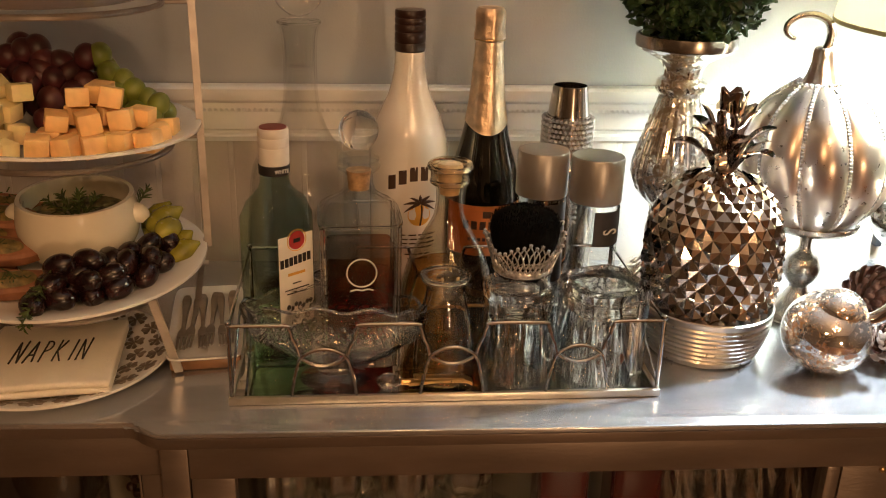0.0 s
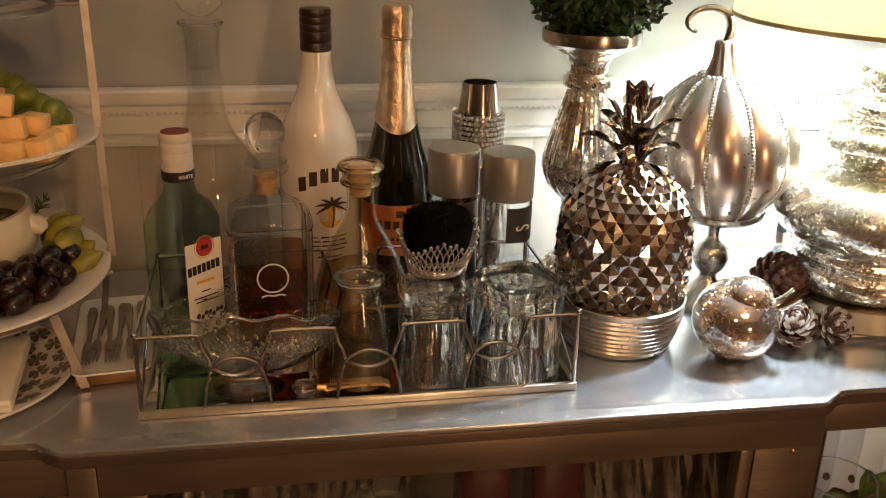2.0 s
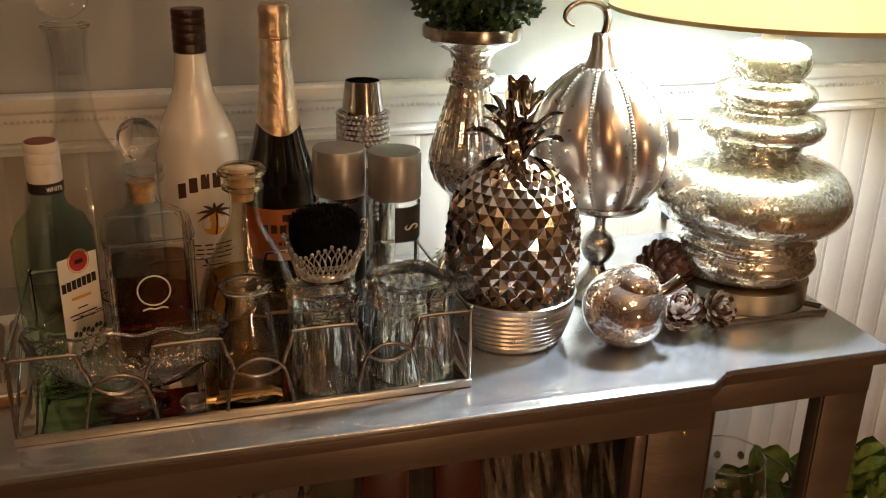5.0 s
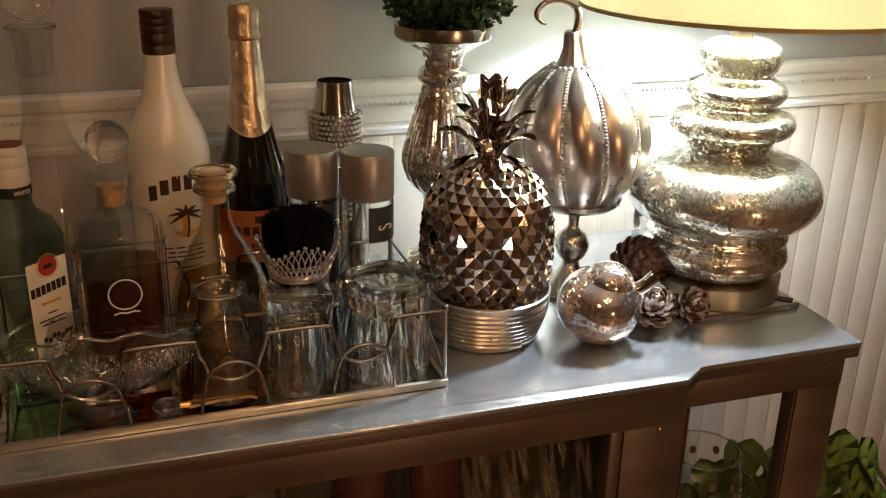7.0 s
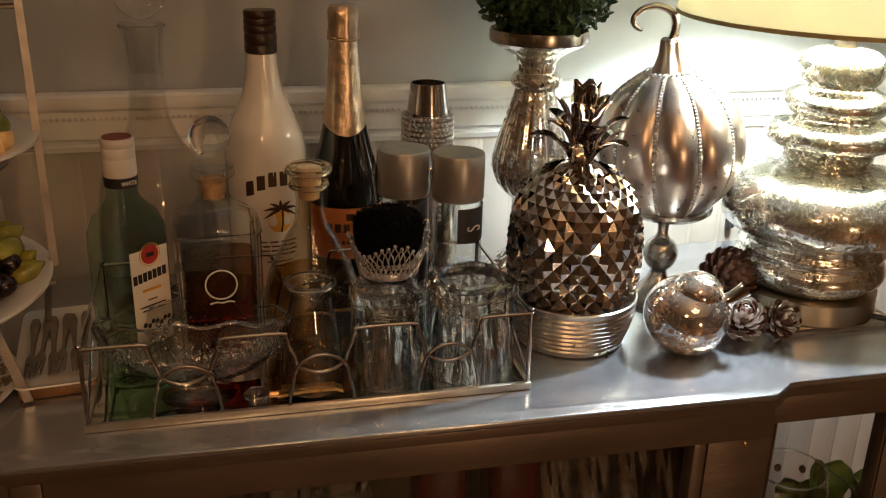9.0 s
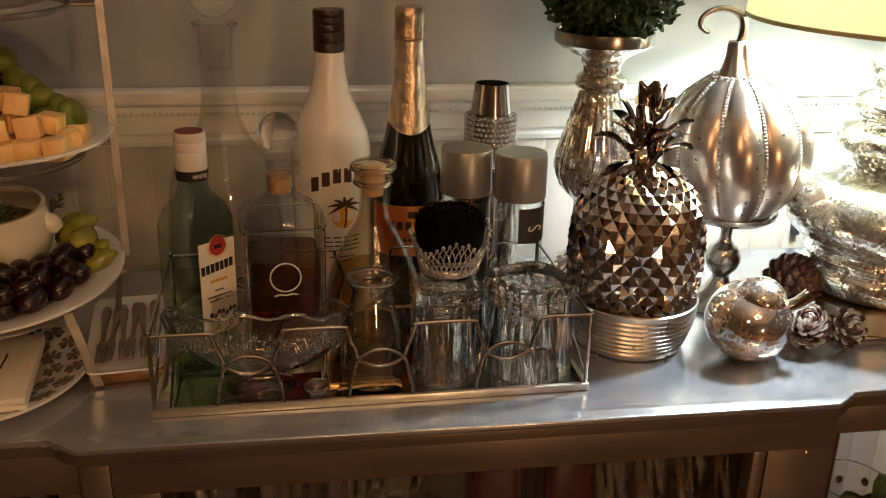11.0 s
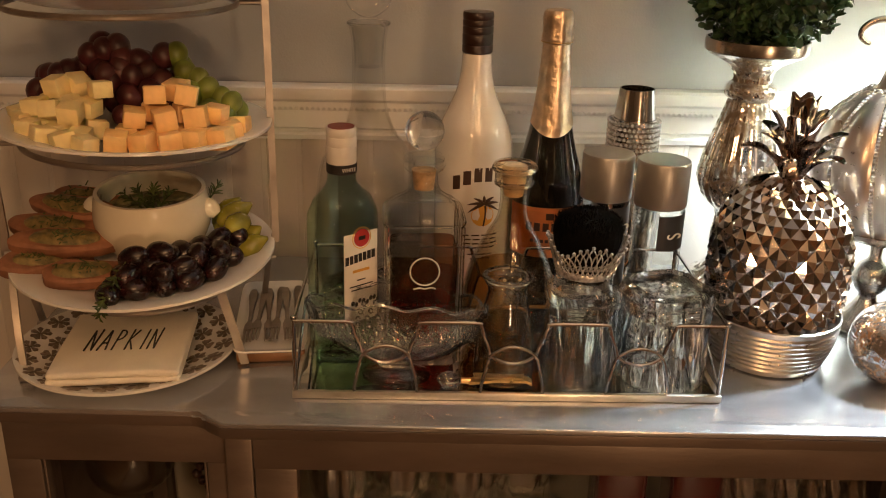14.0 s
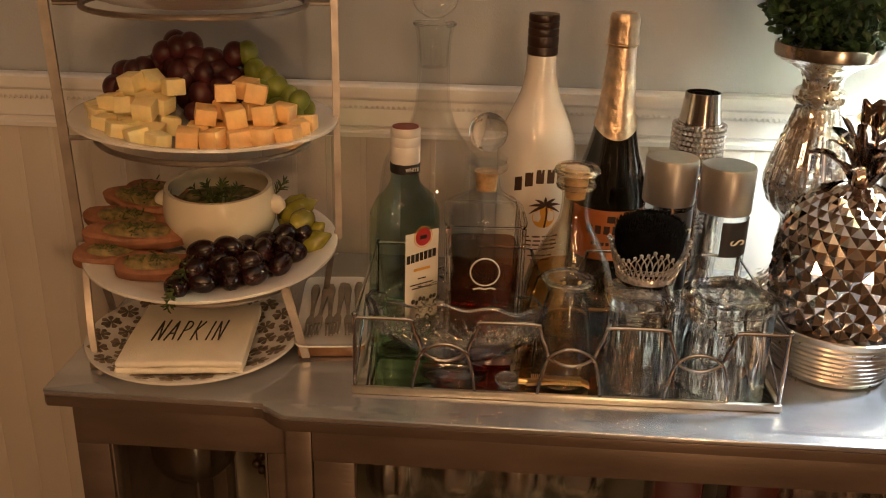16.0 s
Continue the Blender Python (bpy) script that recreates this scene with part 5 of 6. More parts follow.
for k in range(2):
    b = box(0.124 - 0.001 * k, 0.134, 0.0069, (0.0006 * k, 0.0005 * k, 0.0036 + 0.0069 * k), 0.0031, 4)
    bmesh.ops.subdivide_edges(b, edges=[e for e in b.edges if e.calc_length() > 0.05], cuts=10, use_grid_fill=True)
    for v in b.verts:
        v.co.z += 0.0006 * math.sin(v.co.x * 45 + k) + 0.0008 * math.sin(v.co.y * 38 + 2 * k)
    part("napkin", b, LINEN, nk)
STROKES = {"N": [[(0, 0), (0.05, 1)], [(0.05, 1), (0.62, 0.02)], [(0.62, 0.02), (0.70, 1.06)]], "A": [[(-0.05, 0), (0.38, 1)], [(0.38, 1), (0.72, 0.03)], [(0.10, 0.34), (0.66, 0.36)]],
           "P": [[(0.08, 0), (0.10, 1)], [(0.02, 0.98), (0.45, 0.97), (0.66, 0.80), (0.52, 0.58), (0.10, 0.48)]], "K": [[(0.05, 0), (0.08, 1.02)], [(0.62, 0.98), (0.08, 0.46)], [(0.10, 0.48), (0.70, 0.0)]], "I": [[(0.30, 0), (0.34, 1)]]}
for k, ch in enumerate("NAPKIN"):
    letter = bmesh.new()
    for line in STROKES[ch]:
        pts = [(-0.0350 + 0.0126 * k - (0.0034 if k > 4 else 0) + 0.0104 * x + 0.0025 * y, -0.024 + 0.043 * y, 0.0152) for x, y in line]
        tube(spline(pts, 5), 0.0009, 6, letter)
    part("letter", letter, INK, nk)

# fork plate on a small wooden base
fb = thing("wooden_riser", (-0.246, 0.160, TOP), "small amber wooden riser under the fork plate", "riser", turn=7)
part("block", box(0.070, 0.150, 0.012, (0, 0, 0.0062), 0.003), WOODAMB, fb)
fp = thing("fork_plate", (-0.246, 0.160, TOP + 0.0125), "white rectangular china plate with small forks", "plate", turn=7)
rings = [oval(0, 0.030, 0.074, 9), oval(0.002, 0.034, 0.082, 9), oval(0.007, 0.0385, 0.090, 9), oval(0.0085, 0.0375, 0.089, 9), oval(0.005, 0.033, 0.081, 9), oval(0.0035, 0.030, 0.074, 9)]
part("china", loft(rings), CERAMIC, fp)
fork = thing("dessert_fork", (-0.272, 0.158, TOP + 0.0165), "small steel dessert fork lying on the plate", "fork", "forks on the plate")
part("handle", loft([[(-w, y, 0.002), (w, y, 0.002), (w * 0.8, y, 0.0045), (-w * 0.8, y, 0.0045)] for y, w in ((0.068, 0.0022), (0.066, 0.0040), (0.060, 0.0052), (0.050, 0.0052), (0.036, 0.0040), (0.010, 0.0025), (-0.016, 0.0022))]), FORKM, fork)
part("head", loft([[(-w, y, 0.002 + h), (w, y, 0.002 + h), (w, y, 0.0042 + h), (-w, y, 0.0042 + h)] for y, w, h in ((-0.0162, 0.0022, 0), (-0.026, 0.0046, 0.0005), (-0.038, 0.0050, 0.001))]), FORKM, fork)
for q in (-0.0036, 0.0, 0.0036):
    part("tine", loft([[(q - w, y, 0.0022 + h), (q + w, y, 0.0022 + h), (q + w, y, 0.004 + h), (q - w, y, 0.004 + h)] for y, w, h in ((-0.0382, 0.0012, 0.001), (-0.066, 0.0009, 0.002))]), FORKM, fork)
DISH = pose(-0.246, 0.160, TOP, 0, 0, 7)
fork.matrix_basis = DISH @ pose(-0.024, -0.002, 0.0165)
for k in range(1, 6):
    copy_thing(fork, DISH @ pose(-0.024 + 0.0098 * k, -0.002 + 0.003 * (k % 2), 0.0165 + 0.0004 * k, 0, 0, (-3, 2, -2, 3, -1)[k - 1]))

# ---------------------------------------------------------------- food on the cheese plate
rng = random.Random(21)
F2 = P2 + 0.0048


def cheese(material, name, label, spots):
    me = None
    for x, y, z, s, tz, ty in spots:
        if me is None:
            b = box(0.0188, 0.0188, 0.0178, (0, 0, 0), 0.0012, 2)
            me = finish(name, b, material, 30)
        ob = new(name, me)
        ob.matrix_basis = on(P2, x, y, 0.0048 + 0.0088 * s + z * 0.92, ty + rng.uniform(-11, 11), rng.uniform(-11, 11), tz + rng.uniform(-28, 28)) @ Matrix.Diagonal((s, s * rng.uniform(0.9, 1.1), s * rng.uniform(0.85, 1.05), 1))
        tagged(ob, label, "cheese", "cheese cubes on the plate")


ye = []
for x, y in ((-0.106, -0.010), (-0.092, -0.032), (-0.080, -0.056), (-0.060, -0.072), (-0.038, -0.084), (-0.017, -0.088), (-0.070, -0.034), (-0.052, -0.052), (-0.030, -0.062), (-0.088, -0.006), (-0.066, -0.010), (-0.045, -0.026), (-0.024, -0.036), (-0.098, 0.012), (-0.076, 0.014), (-0.052, 0.006)):
    ye.append((x, y, 0.004 if math.hypot(x, y) > 0.095 else 0, rng.uniform(0.92, 1.12), rng.uniform(0, 90), 0))
for x, y in ((-0.082, -0.030), (-0.062, -0.042), (-0.042, -0.050), (-0.074, -0.008), (-0.054, -0.020), (-0.034, -0.026), (-0.078, 0.010)):
    ye.append((x, y, 0.0195, rng.uniform(0.92, 1.08), rng.uniform(0, 90), rng.uniform(-12, 12)))
for x, y in ((-0.066, -0.018), (-0.024, -0.020), (-0.050, -0.004)):
    ye.append((x, y, 0.038, 1.0, rng.uniform(0, 90), rng.uniform(-22, 22)))
cheese(CHEESEY, "cheese_cube", "pale yellow cheese cube on the plate", ye)
orr = []
for i in range(5):
    for j in range(3):
        x, y = 0.008 + i * 0.0225 + 0.003 * j, -0.080 + j * 0.025 + 0.005 * i
        if math.hypot(x, y) < 0.118:
            orr.append((x, y, 0.005 if math.hypot(x, y) > 0.095 else 0, rng.uniform(1.0, 1.1), rng.uniform(-12, 14), 0))
for x, y in ((0.018, -0.056), (0.046, -0.058), (0.072, -0.046), (0.030, -0.032), (0.058, -0.030), (0.086, -0.028)):
    orr.append((x, y, 0.0205, rng.uniform(1.0, 1.1), rng.uniform(-16, 16), 0))
for x, y in ((0.034, -0.044), (0.062, -0.038)):
    orr.append((x, y, 0.041, 1.05, rng.uniform(-16, 16), 0))
orr.append((0.048, -0.020, 0.041, 1.08, 12, 0))
cheese(CHEESEO, "cheddar_cube", "orange cheddar cheese cube on the plate", orr)


def grapes(name, label, material, spots, r, cat, oblong=1.1):
    t = thing(name, (SX, SY, F2), label, cat)
    t.matrix_basis = on(P2, -0.010, 0, 0.0048)
    me = finish("grape", ball(r, (0, 0, 0), 3, (1, 1, oblong)), material, 0)
    me.polygons.foreach_set("use_smooth", [True] * len(me.polygons))
    stem = spline([(spots[0][0], spots[0][1], 0.012), (sum(s[0] for s in spots) / len(spots), sum(s[1] for s in spots) / len(spots), 0.03), (spots[-1][0], spots[-1][1], 0.02)], 4)
    part("stalk", tube(stem, 0.0014, 6), STEMM, t)
    for x, y, z in spots:
        ob = new("grape", me)
        ob.parent = t
        ob.matrix_basis = pose(x, y, z, rng.uniform(-50, 50), rng.uniform(-50, 50), rng.uniform(0, 180)) @ Matrix.Scale(rng.uniform(0.92, 1.06), 4)


red = []
for k in range(48):
    x = rng.uniform(-0.100, 0.036)
    y = rng.uniform(0.030, 0.095)
    if math.hypot(x, y) > 0.112:
        continue
    top = 0.062 - 0.25 * abs(x + 0.02) - 0.2 * abs(y - 0.055)
    red.append((x, y, rng.uniform(0.011, max(0.014, top))))
red += [(-0.095, 0.036, 0.026), (-0.088, 0.050, 0.040), (-0.064, 0.040, 0.046), (-0.044, 0.044, 0.064), (-0.018, 0.050, 0.072), (0.004, 0.048, 0.060), (-0.072, 0.040, 0.034), (-0.052, 0.050, 0.052), (-0.030, 0.045, 0.070), (-0.036, 0.056, 0.073), (-0.012, 0.045, 0.062), (0.012, 0.045, 0.050), (0.028, 0.050, 0.066), (0.0, 0.035, 0.046), (-0.025, 0.030, 0.048), (0.018, 0.030, 0.034), (-0.08, 0.030, 0.022), (-0.002, 0.010, 0.011), (0.0, 0.022, 0.028)]
grapes("red_grape_bunch", "bunch of dark red grapes on the cheese plate", REDGRAPE, red, 0.0122, "grapes")
gr = [(0.040, 0.052, 0.068), (0.050, 0.045, 0.052), (0.064, 0.042, 0.046), (0.074, 0.036, 0.038), (0.060, 0.030, 0.034), (0.088, 0.034, 0.030), (0.100, 0.026, 0.028), (0.094, 0.020, 0.016), (0.078, 0.022, 0.018),
      (0.050, 0.060, 0.040), (0.066, 0.056, 0.024), (0.082, 0.050, 0.018), (0.045, 0.036, 0.036), (0.056, 0.050, 0.016), (0.104, 0.034, 0.018), (0.040, 0.070, 0.052)]
grapes("green_grape_bunch", "small bunch of green grapes on the cheese plate", GREENGRAPE, gr, 0.0115, "grapes")

# ---------------------------------------------------------------- food on the toast plate
F1 = P1 + 0.0048
cr = thing("dip_crock", (SX + 0.002, SY + 0.018, F1 - 0.001), "cream stoneware crock of green herb dip with side lugs", "crock")
cr.matrix_basis = on(P1, 0.004, 0.024, 0.0038)
cp = spline([(0.032, 0.0), (0.041, 0.004), (0.054, 0.022), (0.0590, 0.040), (0.0580, 0.056), (0.0560, 0.067), (0.0555, 0.070)], 4)
part("bowl", hollow(cp, 0.0042, 56, 0.006), CREAMWARE, cr)
part("dip", lathe([(0.045, 0.034), (0.0525, 0.0470), (0.040, 0.0490), (0.0005, 0.0500)], 40), DIP, cr, "green herb dip")
for s in (-1, 1):
    part("lug", tube(spline([(s * 0.053, 0, 0.050), (s * 0.060, -0.001, 0.050), (s * 0.067, -0.003, 0.044)], 3), 0.008, 12, radii=[0.012, 0.0115, 0.011, 0.0105, 0.0095, 0.008, 0.005]), CREAMWARE, cr)
for k in range(14):
    ob = ball(0.009, (0.034 * math.cos(k * 0.9), 0.034 * math.sin(k * 0.9), 0.0485), 2, (1.2, 1, 0.5))
    part("dip_lump", ob, DIP, cr)


def rosemary(parent, base, direction, length, n, seed):
    rg = random.Random(seed)
    d = Vector(direction).normalized()
    b = tube([base, Vector(base) + d * length], 0.0008, 5)
    for k in range(n):
        p = Vector(base) + d * length * (0.1 + 0.9 * k / n)
        side = d.cross(Vector((rg.uniform(-1, 1), rg.uniform(-1, 1), rg.uniform(-1, 1)))).normalized()
        e = p + (d * 0.7 + side) * 0.009 * (1.1 - 0.4 * k / n)
        tube([p, (p + e) / 2 + d * 0.001, e], 0.0007, 5, b, radii=[0.0006, 0.0010, 0.0003])
    return part("rosemary_sprig", b, HERB, parent, "green rosemary sprig")


for k, d in enumerate(((-0.7, -0.2, 0.8), (-0.25, -0.3, 1), (0.2, -0.2, 1), (0.65, -0.1, 0.9))):
    rosemary(cr, (-0.002 + 0.003 * k, -0.012, 0.049), d, 0.032, 24, k + 1)
rosemary(cr, (0.054, 0.02, 0.050), (0.5, 0.1, 0.8), 0.022, 12, 5)


TOPPING = mat("herbed_topping", (0.30, 0.21, 0.07), 0.6, scale=110, c2=(0.06, 0.06, 0.02), bump=0.6, bscale=220)


def toast(x, y, z, turn, tip, sx):
    t = thing("toast_slice", (SX + x, SY + y, F1 + z), "toasted bread slice topped with salmon and herbs", "toast", "toasts on the plate")
    t.matrix_basis = on(P1, x, y, 0.0048 + z, tip, 4, turn)
    b = loft([oval(0, 0.034 * sx, 0.0135, 2.4, 28), oval(0.003, 0.038 * sx, 0.0158, 2.4, 28), oval(0.012, 0.038 * sx, 0.0158, 2.4, 28), oval(0.0145, 0.034 * sx, 0.0135, 2.4, 28)])
    for v in b.verts:
        k = 1 + 0.22 * noise.noise(Vector((v.co.x * 40 + 90 * x, v.co.y * 40 + 90 * y, 0)))
        v.co.x, v.co.y = v.co.x * k, v.co.y * k
        v.co.z += 0.0015 * noise.noise(v.co * 90)
    part("bread", b, BREAD, t)
    b = loft([oval(0.0131, 0.027 * sx, 0.0120, 2.2, 24), oval(0.0160, 0.025 * sx, 0.0105, 2.2, 24), oval(0.0185, 0.016 * sx, 0.006, 2.2, 24)])
    for v in b.verts:
        v.co.z += 0.0025 * noise.noise(v.co * 170 + Vector((x * 99, y * 99, 0))) if v.co.z > 0.0135 else 0
    part("topping", b, TOPPING, t, "herbed salmon topping")
    h = bmesh.new()
    rg = random.Random(int(x * 1e4))
    for k in range(26):
        p = Vector((rg.gauss(0, 0.009), rg.gauss(0, 0.005), 0.0180 + rg.uniform(0, 0.002)))
        e = p + Vector((rg.uniform(-1, 1), rg.uniform(-1, 1), rg.uniform(-0.2, 0.5))) * 0.006
        tube([p, e], 0.0007, 4, h)
    tagged(part("herb_topping", h, HERB, t), kind="stuff")


for q in ((-0.080, 0.030, 0.036, -12, 20, 1.20), (-0.090, 0.006, 0.024, -2, 22, 1.20), (-0.072, -0.022, 0.022, 10, 20, 1.30), (-0.092, -0.014, 0.004, 4, 12, 1.1), (-0.044, -0.060, 0.006, 18, 18, 1.05), (-0.100, 0.022, 0.008, 0, 14, 1.0),
          (-0.076, 0.052, 0.036, 6, 26, 0.95), (-0.096, -0.036, 0.006, 24, 20, 0.9)):
    toast(*q)
sp = thing("rosemary_garnish", (SX, SY - 0.093, F1 + 0.022), "loose rosemary sprig lying over the plate edge", "garnish")
rosemary(sp, (0.006, 0.012, 0.008), (-0.18, -0.85, -0.45), 0.060, 46, 3)
rosemary(sp, (0.002, -0.010, -0.002), (-0.30, -0.55, -0.75), 0.036, 34, 4)

om = finish("olive", ball(0.0112, (0, 0, 0), 3, (1, 1, 1.42)), OLIVE, 0)
om.polygons.foreach_set("use_smooth", [True] * len(om.polygons))
spots = []
rng = random.Random(5)
for lvl, (n, z) in enumerate(((17, 0.012), (12, 0.026), (2, 0.037))):
    tries = 0
    mine = []
    while len(mine) < n and tries < 3000:
        tries += 1
        u, v = rng.uniform(0, 1), rng.uniform(-1, 1)
        x = -0.006 + 0.098 * u
        y = -0.078 + 0.070 * u * u + v * (0.030 - 0.008 * lvl) + 0.006 * lvl
        if math.hypot(x, y) > 0.112 or math.hypot(x - 0.004, y - 0.022) < 0.066 - 0.004 * lvl:
            continue
        if all(math.hypot(x - a, y - b) > 0.0192 for a, b in mine):
            mine.append((x, y))
    spots += [(x, y, z + (0.004 if math.hypot(x, y) > 0.09 and lvl == 0 else 0)) for x, y in mine]
for x, y, z in spots:
    ob = new("olive", om)
    ob.matrix_basis = on(P1, x, y, 0.0038 + z, rng.uniform(60, 110), rng.uniform(-30, 30), rng.uniform(0, 180))
    tagged(ob, "shiny dark purple olive in the pile", "olive", "olives on the plate")
pm = finish("pepper", loft([oval(z, r, r * 0.85, 2, 20) for z, r in ((-0.020, 0.003), (-0.014, 0.009), (-0.004, 0.0125), (0.008, 0.0115), (0.016, 0.006), (0.022, 0.002))]), GREENOLIVE, 60)
for k, (x, y, z) in enumerate(((0.086, 0.012, 0.013), (0.100, 0.026, 0.015), (0.088, 0.036, 0.013), (0.092, 0.022, 0.033), (0.078, 0.048, 0.014), (0.072, 0.058, 0.030), (0.104, 0.008, 0.014), (0.084, 0.040, 0.036))):
    ob = new("pickled_pepper", pm)
    ob.matrix_basis = on(P1, x, y, 0.0048 + z, rng.uniform(40, 120), rng.uniform(-40, 40), rng.uniform(0, 180))
    tagged(ob, "yellow-green pickled pepper on the plate", "pepper", "pickled peppers on the plate")

# ---------------------------------------------------------------- inside the cabinet
SHELF = 0.6125


def goblet(x, y, h, r, material, label, z=SHELF, group="stemmed glasses in the cabinet"):
    t = thing("stemmed_glass", (x, y, z), label, "glass", group)
    prof = spline([(0.030, 0.0), (0.029, 0.003), (0.008, 0.008), (0.004, 0.02), (0.004, h * 0.42), (0.010, h * 0.46), (r * 0.85, h * 0.60), (r, h * 0.75), (r * 0.93, h * 0.92), (r * 0.88, h)], 3)
    inn = [(q - 0.0015, z_) for q, z_ in prof if z_ > h * 0.5][::-1] + [(0.002, h * 0.48)]
    part("glass_body", lathe(prof + inn, 60, ribs=10, depth=0.06) if material is GLINT else lathe(prof + inn, 36), material, t)
    part("rim", tube(oval(h, r * 0.875, r * 0.875, 2, 36), 0.0012, 6, closed=True), CRYSTAL, t)
    return t


for k, (x, y, h, r) in enumerate(((-0.165, 0.06, 0.160, 0.034), (-0.10, 0.07, 0.168, 0.036), (-0.035, 0.06, 0.170, 0.035), (0.025, 0.08, 0.168, 0.037), (-0.13, 0.17, 0.172, 0.036), (-0.06, 0.18, 0.175, 0.036), (0.01, 0.18, 0.172, 0.036), (0.07, 0.17, 0.170, 0.034))):
    goblet(x, y, h * 1.09, r, GLINT, "clear cut glass goblet standing on the cabinet shelf")
for x, y in ((0.128, 0.065), (0.206, 0.065)):
    rb = thing("red_bottle", (x, y, SHELF), "dark red glass bottle on the cabinet shelf", "bottle", "red bottles in the cabinet")
    part("bottle_body", loft([oval(z, r, r, 6) for z, r in ((0, 0.025), (0.004, 0.027), (0.165, 0.027), (0.175, 0.024), (0.182, 0.014), (0.2, 0.012))]), REDLIQ, rb)
for x, y in ((0.255, 0.060), (0.300, 0.062), (0.345, 0.060), (0.390, 0.064), (0.278, 0.125), (0.325, 0.125), (0.372, 0.125)):
    tw = thing("twisted_glass", (x, y, SHELF), "tall twisted clear drinking glass on the shelf", "glass", "tall glasses in the cabinet")
    rings = []
    for i in range(35):
        z = 0.170 * i / 34
        r = (0.0185 + 0.003 * i / 34) * (1 + 0.10 * abs(math.sin(z * 115)) ** 0.7)
        ring = []
        for k in range(64):
            a = 2 * math.pi * k / 64
            q = r * (1 + 0.085 * math.cos(8 * a + z * 75))
            ring.append((q * math.cos(a), q * math.sin(a), z))
        rings.append(ring)
    inner = [[(p[0] * 0.86, p[1] * 0.86, max(p[2], 0.012)) for p in ring] for ring in rings[::-1]]
    part("glass_body", loft(rings + inner), GLINT, tw, smooth=25)
    part("rim", tube(oval(0.1705, 0.0222, 0.0222, 2, 32), 0.0013, 6, closed=True), CRYSTAL, tw)
for x, y, r in ((-0.385, 0.070, 0.047), (-0.315, 0.120, 0.038)):
    goblet(x, y, 0.186, r, HEAVY, "clear balloon wine glass in the cabinet")
bl = thing("berry_stem", (-0.305, 0.075, SHELF), "dark red berry stem in the cabinet", "decoration")
part("twig", tube(spline([(0, 0, 0.0), (0.004, 0.002, 0.08), (-0.002, 0, 0.17)], 4), 0.0014, 6), CONE, bl)
for k in range(18):
    part("berry", ball(0.0055, (0.014 * math.cos(k * 2.4), 0.010 * math.sin(k * 2.4), 0.09 + k * 0.0048), 2), CAPBROWN, bl)
gg = goblet(0.575, 0.10, 0.180, 0.049, CLEAR2, "clear patterned goblet in the open end of the cabinet", z=0.4805, group="")
for k in range(10):
    a = k * 2 * math.pi / 10
    part("leaf_motif", ball(0.005, (0.0462 * math.cos(a), 0.0462 * math.sin(a), 0.150 + 0.006 * (k % 2)), 1, (0.25, 1, 1.3), turn=Matrix.Rotation(a, 4, "Z")), motif_a, gg)

# ---------------------------------------------------------------- leafy plant behind the cabinet end
pl = thing("potted_pothos", (0.80, 0.16, 0.0), "leafy green pothos plant in a terracotta pot", "plant")
part("pot", lathe([(0.001, 0.0), (0.09, 0.0), (0.10, 0.02), (0.125, 0.36), (0.130, 0.39), (0.120, 0.39), (0.112, 0.35), (0.001, 0.35)], 40), POTM, pl)
rng = random.Random(13)


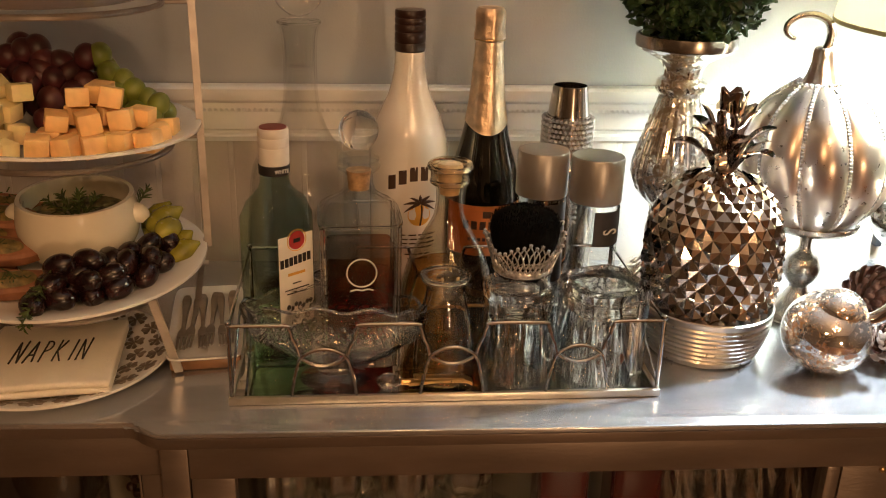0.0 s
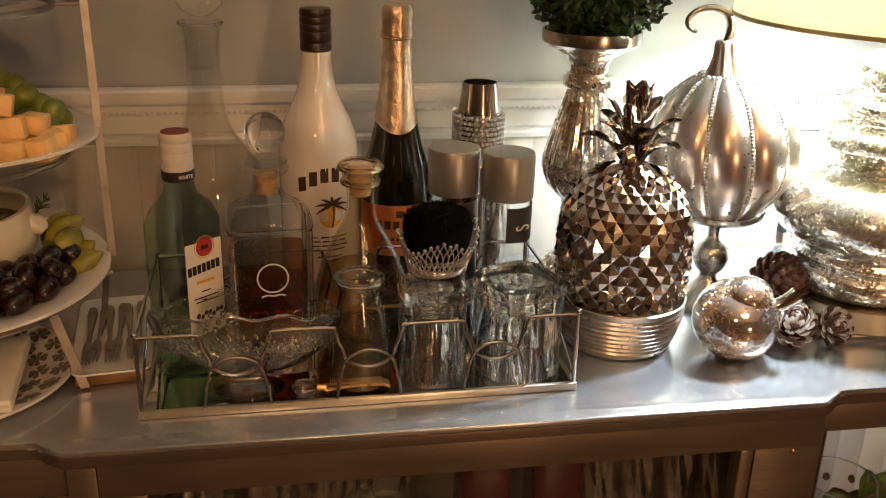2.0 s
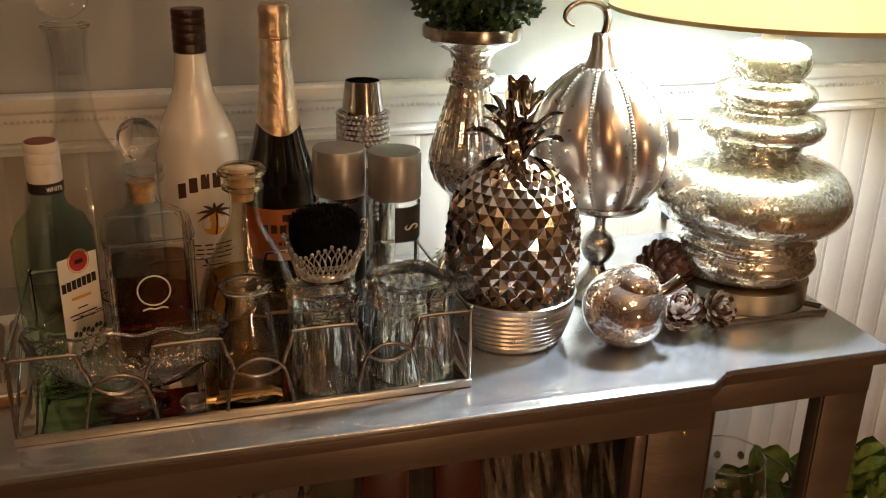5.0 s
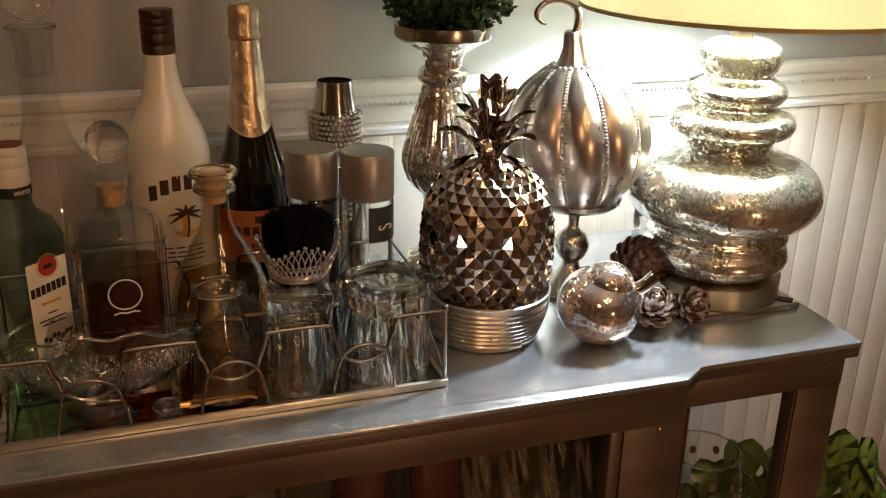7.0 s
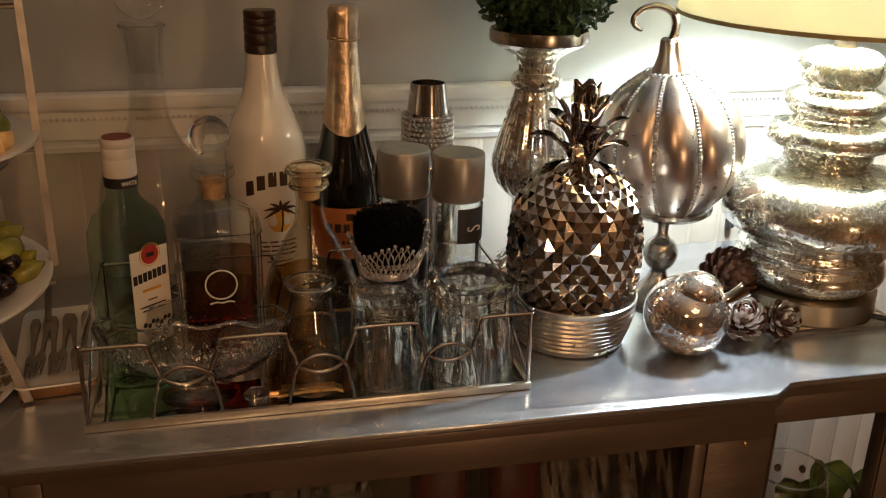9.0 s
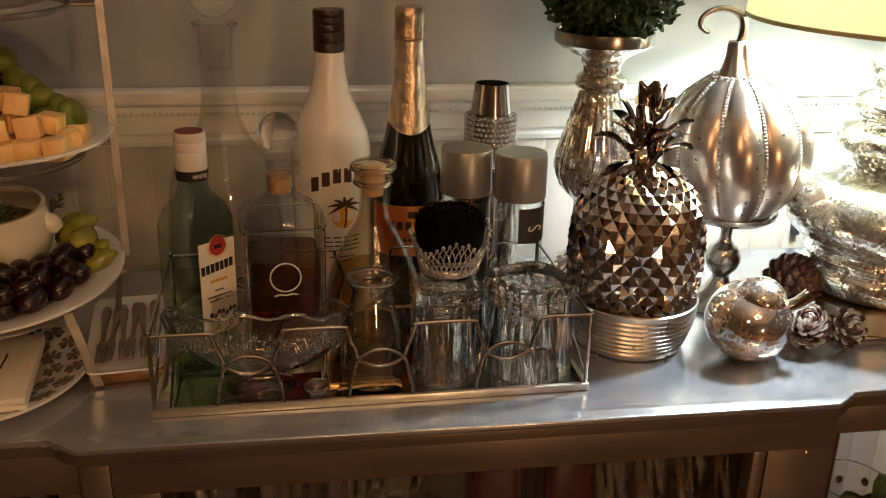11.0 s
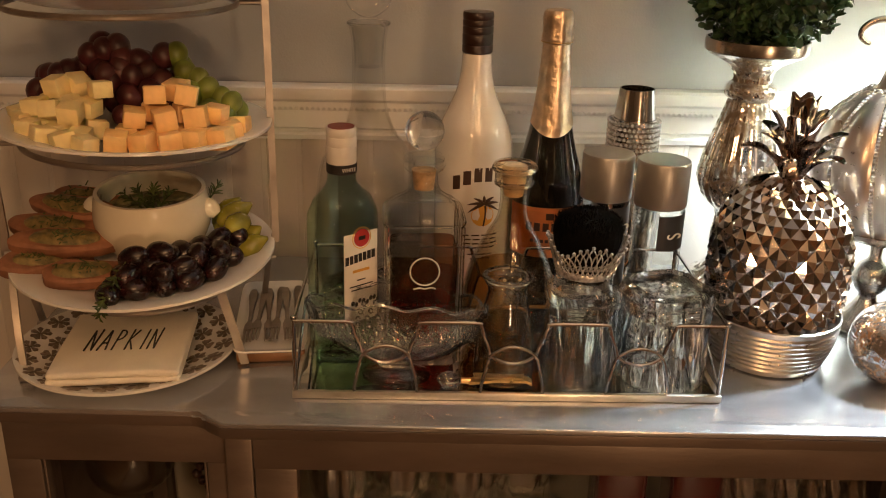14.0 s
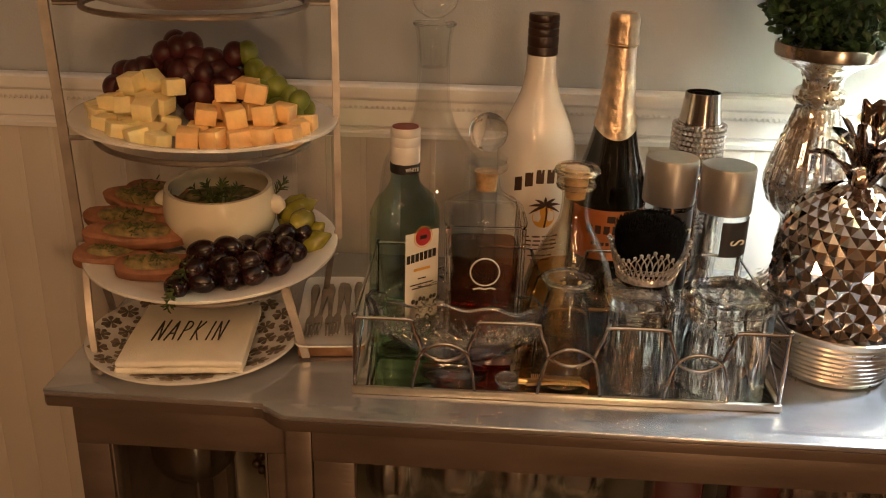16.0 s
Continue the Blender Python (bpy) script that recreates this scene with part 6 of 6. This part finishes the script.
def heart(size, fold):
    b = bmesh.new()
    pts = [(0, -0.05), (0.28, -0.16), (0.48, 0.02), (0.50, 0.28), (0.36, 0.60), (0.16, 0.86), (0, 1.0)]
    mid = [b.verts.new((0, y * size, -abs(y) * 0.12 * size)) for y in (-0.05, 0.12, 0.32, 0.55, 0.78, 1.0)]
    for s in (-1, 1):
        rim = [b.verts.new((s * x * size, y * size, (fold * x - 0.22 * y * y) * size)) for x, y in pts[1:-1]]
        for i in range(5):
            if i == 0:
                b.faces.new((mid[0], rim[0], mid[1]))
            else:
                b.faces.new((mid[i], rim[i - 1], rim[i], mid[i + 1]) if i < 5 else (mid[i], rim[i - 1], mid[i + 1]))
    bmesh.ops.solidify(b, geom=b.faces[:], thickness=0.0008)
    bmesh.ops.subdivide_edges(b, edges=b.edges[:], cuts=1, use_grid_fill=True, smooth=0.4)
    return finish("leaf", b, PLANTLEAF, 60)


hearts = [heart(0.085, 0.25), heart(0.070, 0.45), heart(0.10, 0.15)]
for x, y, z, tz, tx, k in ((0.735, 0.24, 0.572, 178, 64, 1), (0.700, 0.24, 0.545, 150, 66, 1), (0.795, 0.25, 0.540, 200, 62, 1), (0.765, 0.22, 0.520, 185, 66, 0), (0.715, 0.20, 0.505, 150, 66, 0), (0.680, 0.24, 0.500, 130, 66, 1),
                           (0.756, 0.09, 0.672, 188, 66, 0), (0.778, 0.07, 0.628, 205, 60, 0), (0.740, 0.06, 0.600, 160, 68, 1), (0.806, 0.09, 0.640, 225, 55, 1),
                           (0.765, 0.04, 0.575, 180, 66, 2), (0.815, 0.06, 0.590, 230, 50, 0), (0.785, 0.03, 0.545, 195, 66, 1), (0.735, 0.03, 0.550, 170, 70, 0), (0.86, 0.12, 0.60, 240, 45, 2)):
    z -= 0.022
    ob = part("leaf", hearts[k], None, pl)
    ob.matrix_basis = pose(x - 0.80, y - 0.16, z, -tx, rng.uniform(-15, 15), tz)
    part("leaf_stalk", tube(spline([(rng.uniform(-0.05, 0.05), rng.uniform(-0.05, 0.05), 0.345), ((x - 0.80) * 0.5, (y - 0.16) * 0.5, (z + 0.42) / 2 + 0.03), (x - 0.80, y - 0.16, z)], 5), 0.0018, 6), STEMM, pl)
